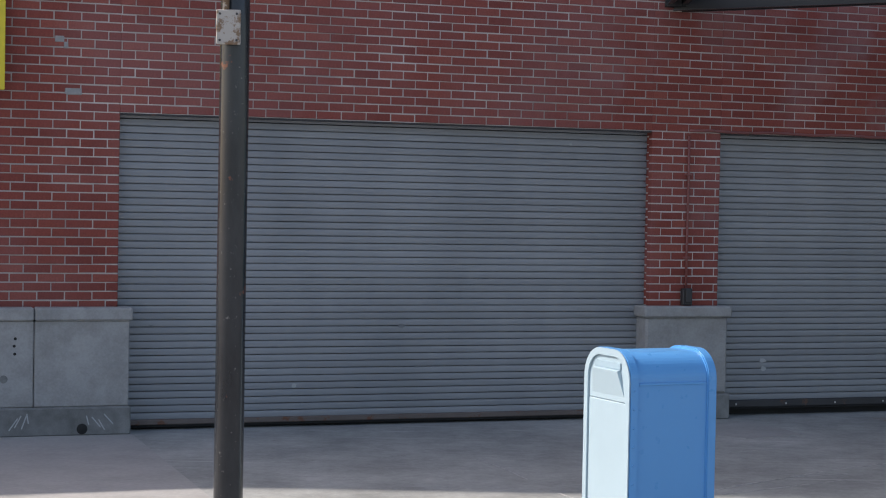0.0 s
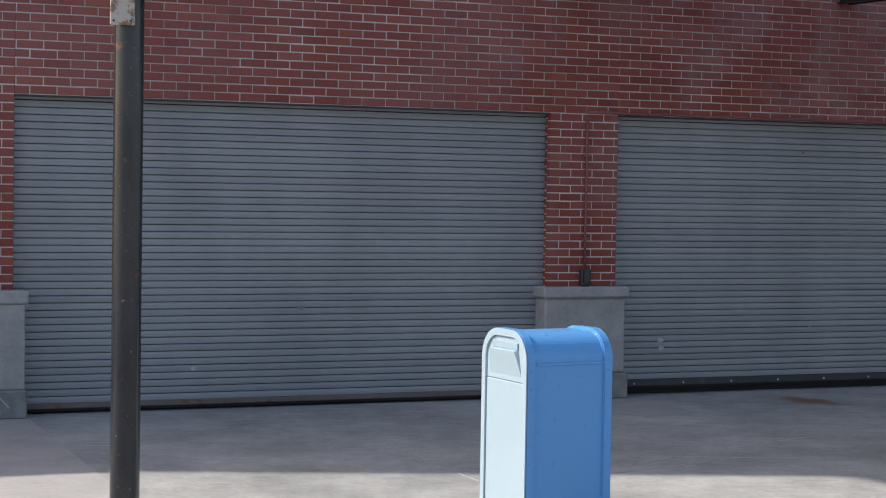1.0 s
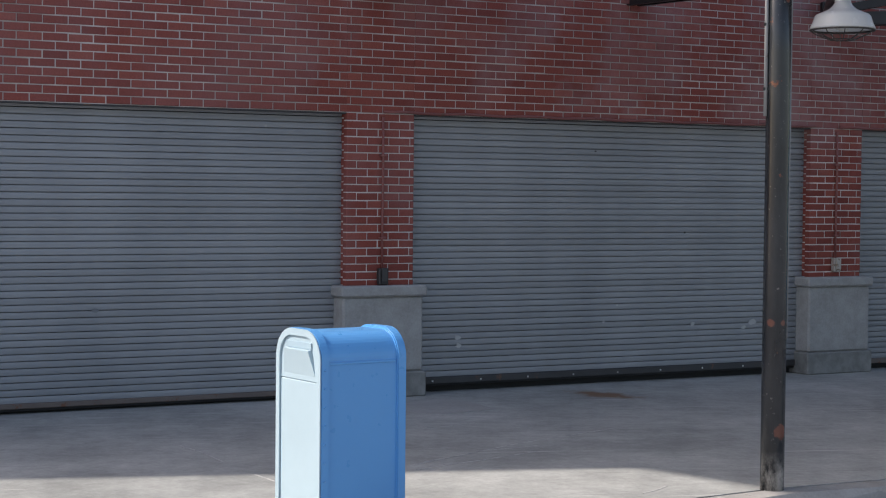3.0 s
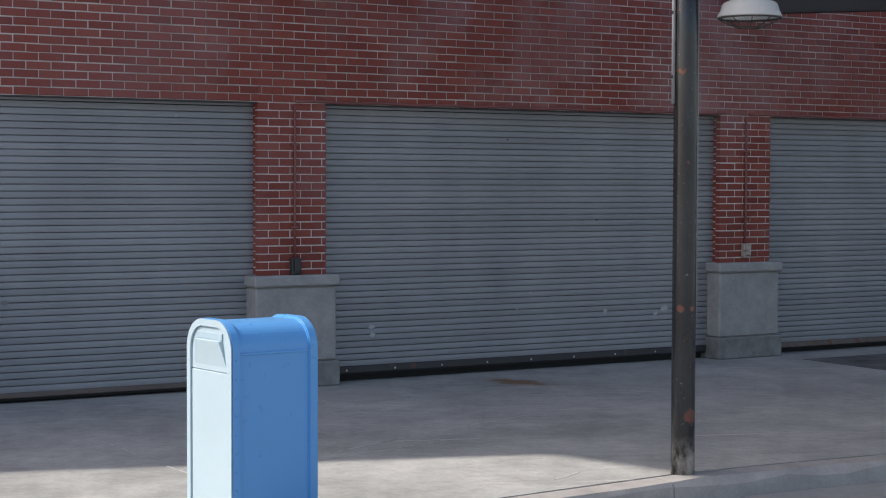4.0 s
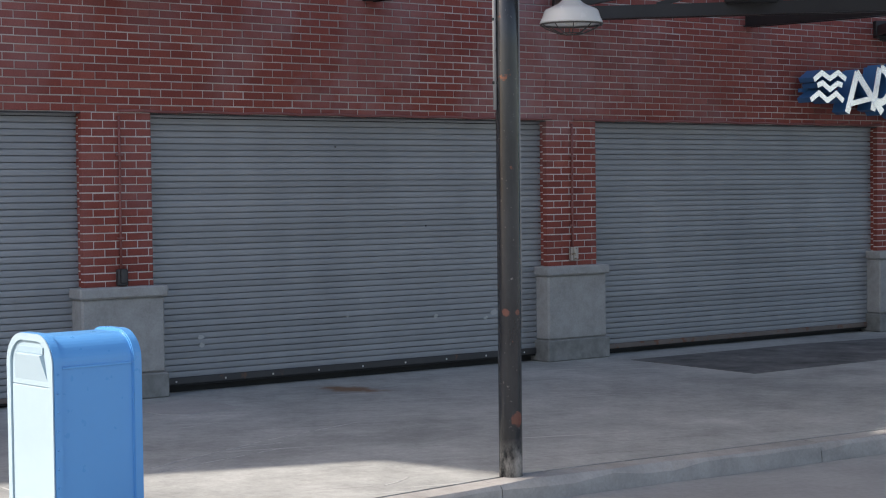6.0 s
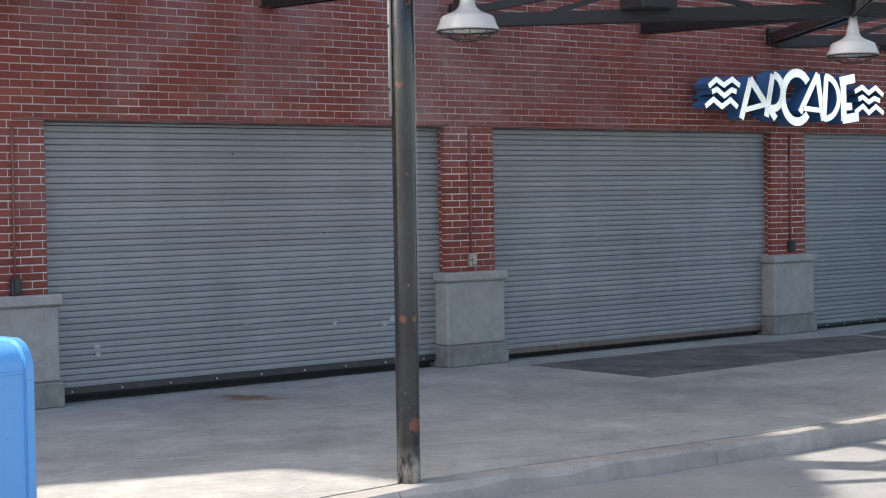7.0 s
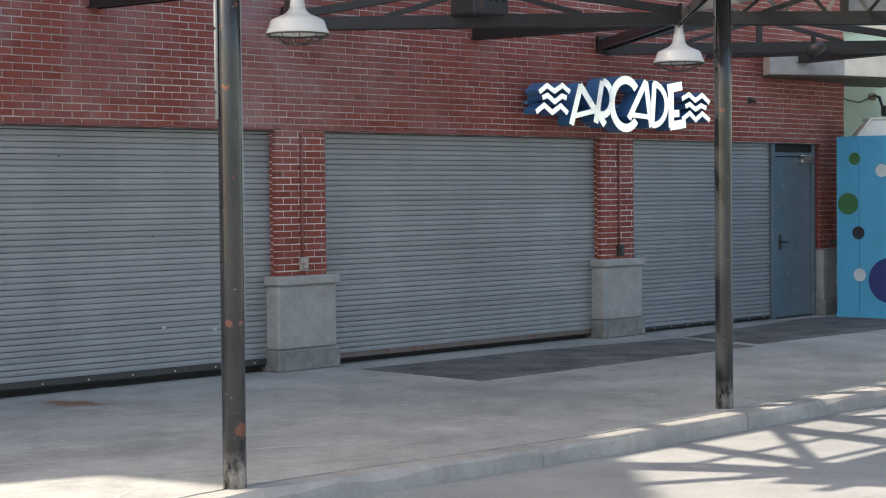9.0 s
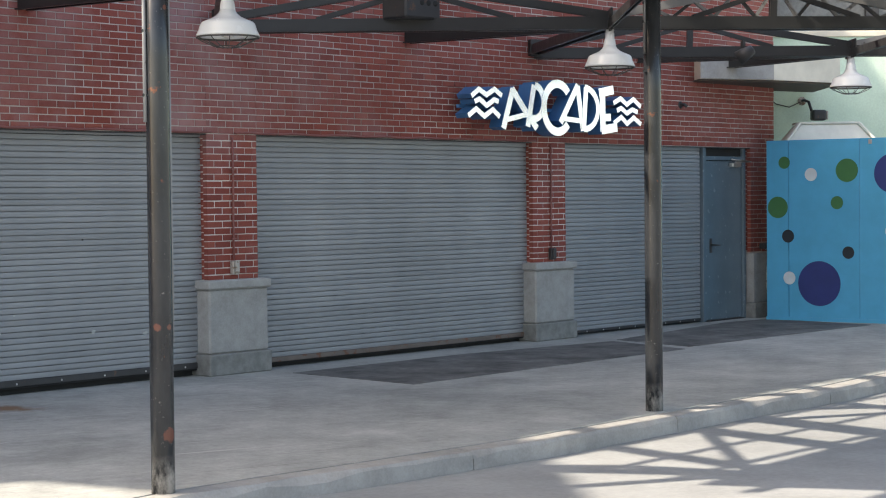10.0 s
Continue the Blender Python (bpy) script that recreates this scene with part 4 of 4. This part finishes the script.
letter("letter_a", [([(3.96, 2.56), (4.16, 3.02)], 0.085), ([(4.14, 3.02), (4.56, 2.64)], 0.085), ([(4.02, 2.66), (4.50, 2.74)], 0.060)])
letter("letter_r", [([(4.46, 2.59), (4.60, 3.08)], 0.085), (arc(4.60, 2.88, 0.20, 0.195, 85, -105, 16), 0.085), ([(4.50, 2.70), (4.65, 2.57)], 0.085)])
letter("letter_c", [(arc(5.10, 2.825, 0.30, 0.285, 40, 318, 28), 0.10)])
letter("letter_a", [([(5.16, 2.65), (5.55, 3.11)], 0.085), ([(5.54, 3.10), (5.66, 2.56)], 0.085), ([(5.23, 2.70), (5.63, 2.68)], 0.060)])
letter("letter_d", [([(5.73, 3.09), (5.67, 2.57)], 0.085), (arc(5.69, 2.835, 0.31, 0.25, 88, -93, 18), 0.075)])
letter("letter_e", [([(6.10, 3.06), (6.11, 2.56)], 0.110), ([(6.02, 3.03), (6.36, 3.08)], 0.110), ([(6.07, 2.73), (6.29, 2.74)], 0.090), ([(6.07, 2.58), (6.44, 2.62)], 0.110)])
letter("wave", [([(3.29, 2.91), (3.44, 2.99), (3.59, 2.93), (3.75, 3.00), (3.90, 2.93)], 0.058)])
letter("wave", [([(3.35, 2.85), (3.45, 2.88), (3.59, 2.81), (3.74, 2.88), (3.83, 2.86)], 0.058)])
letter("wave", [([(3.26, 2.69), (3.42, 2.77), (3.58, 2.69), (3.75, 2.77), (3.89, 2.69)], 0.058)])
letter("wave", [([(6.39, 2.92), (6.56, 2.98), (6.71, 2.91), (6.87, 2.98), (7.05, 2.89)], 0.058)])
letter("wave", [([(6.47, 2.83), (6.57, 2.86), (6.71, 2.80), (6.84, 2.85), (6.97, 2.82)], 0.058)])
letter("wave", [([(6.39, 2.67), (6.57, 2.75), (6.71, 2.67), (6.87, 2.75), (7.05, 2.67)], 0.058)])
part("mounting_rail", box(2.97, 6.25, 0.17, 0.22, 2.78, 2.82), LETTERBLUE, sgn)

# ---- fence with painted dots ----
FA, FB = Vector((15.86, 18.88)), Vector((17.50, 15.53))
fd = FB - FA
fm = Matrix.Translation((FA.x, FA.y, 0)) @ Matrix.Rotation(math.atan2(fd.y, fd.x), 4, "Z")
fence = thing("painted_fence", fm, "bright blue hoarding of plywood panels painted with coloured dots", "fence")
cuts = [0.000, 0.332, 1.363, 2.438, 3.765]
for a, b in zip(cuts, cuts[1:]):
    p = part("panel", box(a + 0.003, b - 0.003, 0.0, 0.03, 0.035, 2.50, 0.003), FENCE, fence)
part("foot_rail", box(0.0, 3.76, -0.02, 0.06, 0.0, 0.05), FENCE, fence)
part("top_bracket", box(1.49, 1.54, -0.006, 0.0, 2.42, 2.48, 0.002), ALU, fence)


def dot(u, z, r, mat, colour):
    bm = lathe([(0.0, 0.004), (r - 0.002, 0.004), (r, 0.0)], 36)
    for f in bm.faces:
        f.smooth = False
    part("dot", bm, mat, fence, "painted %s dot" % colour, pose(u, -0.0005, z, 90, 0, 0))


for args in ((0.30, 2.19, 0.085, DOT_GREEN, "green"), (1.32, 2.07, 0.16, DOT_GREEN, "green"), (0.19, 1.57, 0.15, DOT_GREEN, "green"), (1.16, 1.63, 0.09, DOT_GREEN, "green"),
             (0.74, 2.02, 0.09, DOT_WHITE, "white"), (0.36, 1.17, 0.09, DOT_BLACK, "black"), (1.34, 0.95, 0.085, DOT_BLACK, "black"), (0.38, 0.59, 0.09, DOT_WHITE, "white"),
             (0.87, 0.52, 0.31, DOT_NAVY, "dark blue"), (2.05, 2.02, 0.27, DOT_NAVY, "dark blue"), (2.02, 1.24, 0.09, DOT_WHITE, "white")):
    dot(args[0] * 0.896, *args[1:])
# ---- neighbour behind the fence ----
gm = Matrix.Translation((17.09, 20.55, 0)) @ Matrix.Rotation(radians(-26), 4, "Z")
green = thing("green_building", gm, "pale green stucco building beyond the brick wall", "building")
part("wall", box(-3.0, 14, 0, 0.3, 0, 4.13), GREENWALL, green)
part("parapet_trim", box(-3.0, 14, -0.04, 0.34, 4.13, 4.22, 0.01), BEIGE, green)
part("upper_wall", box(-3.0, 14, 0.6, 0.9, 4.1, 6.5), BASE, green, "grey rendered upper wall")
for k in range(6):
    part("pilaster", box(-2 + 1.9 * k, -1.8 + 1.9 * k, 0.5, 0.6, 4.22, 6.4), RAIL, green)
flood = thing("floodlight", gm @ pose(0.66, -0.0, 3.04), "small black floodlight on a bent arm with a cable", "floodlight")
part("arm", tube([(0, 0, 0.12), (0, -0.10, 0.13), (0.05, -0.2, 0.10), (0.1, -0.25, -0.1)], 0.022, 8), RAIL, flood)
part("head", box(0.06, 0.27, -0.40, -0.22, -0.19, -0.03, 0.03, None, 2), RAIL, flood)
part("lens", box(0.27, 0.30, -0.385, -0.235, -0.175, -0.045, 0.01), GALV, flood)
part("wall_plate", lathe([(0.0, 0.02), (0.06, 0.015), (0.065, 0.0)], 16), GALV, flood, "", pose(0, 0, 0.12, 90, 0, 0))
part("cable", tube([(0, -0.01, 0.12), (-0.2, -0.015, 0.03), (-0.4, -0.012, 0.08), (-0.55, -0.01, 0.2)], 0.008, 6), RAIL, flood)
part("junction_box", box(-0.62, -0.5, -0.07, 0, 0.14, 0.38, 0.02), RAIL, flood)

vm = Matrix.Translation((16.82, 18.72, 0)) @ Matrix.Rotation(radians(-29), 4, "Z")
vent = thing("cream_kiosk_roof", vm, "cream metal hood with sloped sides behind the fence", "vent hood")
bm = bmesh.new()
lo = [bm.verts.new(p) for p in ((-0.64, -0.3, 0), (0.64, -0.3, 0), (0.64, 0.4, 0), (-0.64, 0.4, 0))]
md = [bm.verts.new(p) for p in ((-0.64, -0.3, 2.46), (0.64, -0.3, 2.46), (0.64, 0.4, 2.46), (-0.64, 0.4, 2.46))]
hi = [bm.verts.new(p) for p in ((-0.40, -0.15, 2.74), (0.40, -0.15, 2.74), (0.40, 0.3, 2.74), (-0.40, 0.3, 2.74))]
for a, b in ((lo, md), (md, hi)):
    for k in range(4):
        bm.faces.new((a[k], a[(k + 1) % 4], b[(k + 1) % 4], b[k]))
bm.faces.new(hi)
bmesh.ops.recalc_face_normals(bm, faces=bm.faces)
bmesh.ops.bevel(bm, geom=list(bm.edges), offset=0.02, segments=1, affect="EDGES")
part("hood", bm, CREAM, vent)
part("ridge", box(-0.43, 0.43, -0.18, 0.33, 2.735, 2.765, 0.008), CREAM, vent)
for sx in (-1, 1):
    m, ln = beam_matrix((sx * 0.65, -0.31, 2.46), (sx * 0.42, -0.17, 2.74))
    part("corner_rib", box(0, ln, -0.03, 0.03, -0.01, 0.02, 0.005), CREAM, vent, "", m)

# ---- fascia box on the end of the brick wall ----
fascia = thing("fascia_box", Matrix(), "plain grey-beige fascia box projecting from the brick wall", "fascia", kind="structure")
FP = [(14.46, 18.53), (15.59, 18.37), (16.91, 18.54), (17.76, 20.06), (15.00, 19.80)]
part("casing", polygon_mesh(FP, 3.31, 3.66), BEIGE, fascia)
# grey sheet laid on so the front looks dimmer than the side
part("front_panel", box(0.0, 1.130, -0.012, -0.003, 3.312, 3.655, 0.003), KERB, fascia, "thin grey sheet dimming the front of the fascia", Matrix.Translation((14.46, 18.53, 0)) @ Matrix.Rotation(math.atan2(-0.159, 1.121), 4, "Z"))
part("soffit", polygon_mesh([(x * 0.995 + 0.08, y * 0.995 + 0.14) for x, y in FP], 3.285, 3.31), SOFFIT, fascia, "dark rusty soffit")

# ---- loose ends ----
hose_m = bay(6)[0] @ pose(4.37, -0.12, 0)
hose = thing("hose", hose_m, "pale hose hanging in a loop from a tap on the plinth", "hose")
part("loop", tube([(0, -0.02, 1.0), (0.06, -0.05, 0.92), (0.08, -0.05, 0.78), (0.03, -0.04, 0.72), (0.02, -0.03, 0.5), (0.05, -0.03, 0.28)], 0.014, 8), GALV, hose)
part("tap", box(-0.03, 0.04, -0.06, 0.06, 0.98, 1.06, 0.01), RAIL, hose)

ym = bay(0)[0] @ pose(0, 0, 0)
ysign = thing("yellow_sign", ym, "edge of a bright yellow projecting sign on the brick wall", "sign")
part("panel", box(-1.708, -0.858, -0.16, -0.10, 2.545, 3.9, 0.006), YELLOW, ysign)
part("bracket", box(-1.4, -1.3, -0.10, 0.01, 3.0, 3.1), RAIL, ysign)

for i, u, z, w in ((0, -0.492, 2.921, 0.077), (0, -0.426, 2.878, 0.040), (0, -0.413, 2.534, 0.130)):
    t = thing("mortar_patch", bay(i)[0] @ pose(u, -0.004, z), "grey mortar patch filling a broken brick", "repair patch", "repair patches")
    part("fill", box(0, w, 0, 0.03, 0, 0.055, 0.008), PLINTH, t)

for u, z in [(-0.759, 0.725), (-0.766, 0.671), (-0.762, 0.613)]:
    part("tie_hole", lathe([(0.0, 0.003), (0.009, 0.0025), (0.011, 0.0)], 12), DARK, left_plinth, "small dark tie hole", pose(u, -0.1152, z, 90, 0, 0))
for u, z in [(-0.84, 0.427)]:
    part("stain", lathe([(0.0, 0.0015), (0.028, 0.001), (0.03, 0.0)], 14), BASE, left_plinth, "round darker stain", pose(u, -0.1152, z, 90, 0, 0))
stub = thing("pipe_stub", bay(6)[0] @ pose(2.495, 0.004, 2.967), "short dark capped pipe stub projecting from the brick wall", "pipe stub")
part("flange", lathe([(0.0, 0.016), (0.045, 0.014), (0.05, 0.0)], 16), RAIL, stub, "", pose(0, 0, 0, 90, 0, 0))
part("nozzle", tube([(0, -0.01, 0), (0, -0.07, 0), (0.02, -0.10, -0.03)], 0.024, 10), RAIL, stub)

# dark loudspeaker box on the truss by the wall
mid = S[1].lerp(J[2], 0.5)
spk = thing("loudspeaker", Matrix.Translation((mid.x - 0.05, mid.y - 0.02, ZB + 0.11)) @ Matrix.Rotation(radians(15), 4, "Z"), "dark box with round vents sitting on the steel truss", "loudspeaker")
part("case", box(-0.24, 0.24, -0.18, 0.18, 0, 0.30, 0.02), RAIL, spk)
for k in range(3):
    part("vent", lathe([(0.0, 0.004), (0.028, 0.004), (0.03, 0.0)], 16), DARK, spk, "", pose(-0.02 + 0.09 * k, -0.18, 0.16, 90, 0, 0))
spot = thing("spot_lamp", Matrix.Translation((12.48, 15.14, ZB - 0.12)), "small black spotlight clamped under the steel truss", "spotlight")
part("head", lathe([(0.0, 0.14), (0.05, 0.13), (0.07, 0.05), (0.085, -0.06), (0.0, -0.05)], 18), RAIL, spot, "", pose(0, 0, 0, 60, 0, 40))
part("clamp", box(-0.02, 0.02, -0.02, 0.02, 0.04, 0.16), RAIL, spot)

# ---- bricks, laid last ----
rnd = random.Random(21)
for bricks, parent, limit, m in wall_jobs:
    lay(bricks, parent, limit, rnd, m)
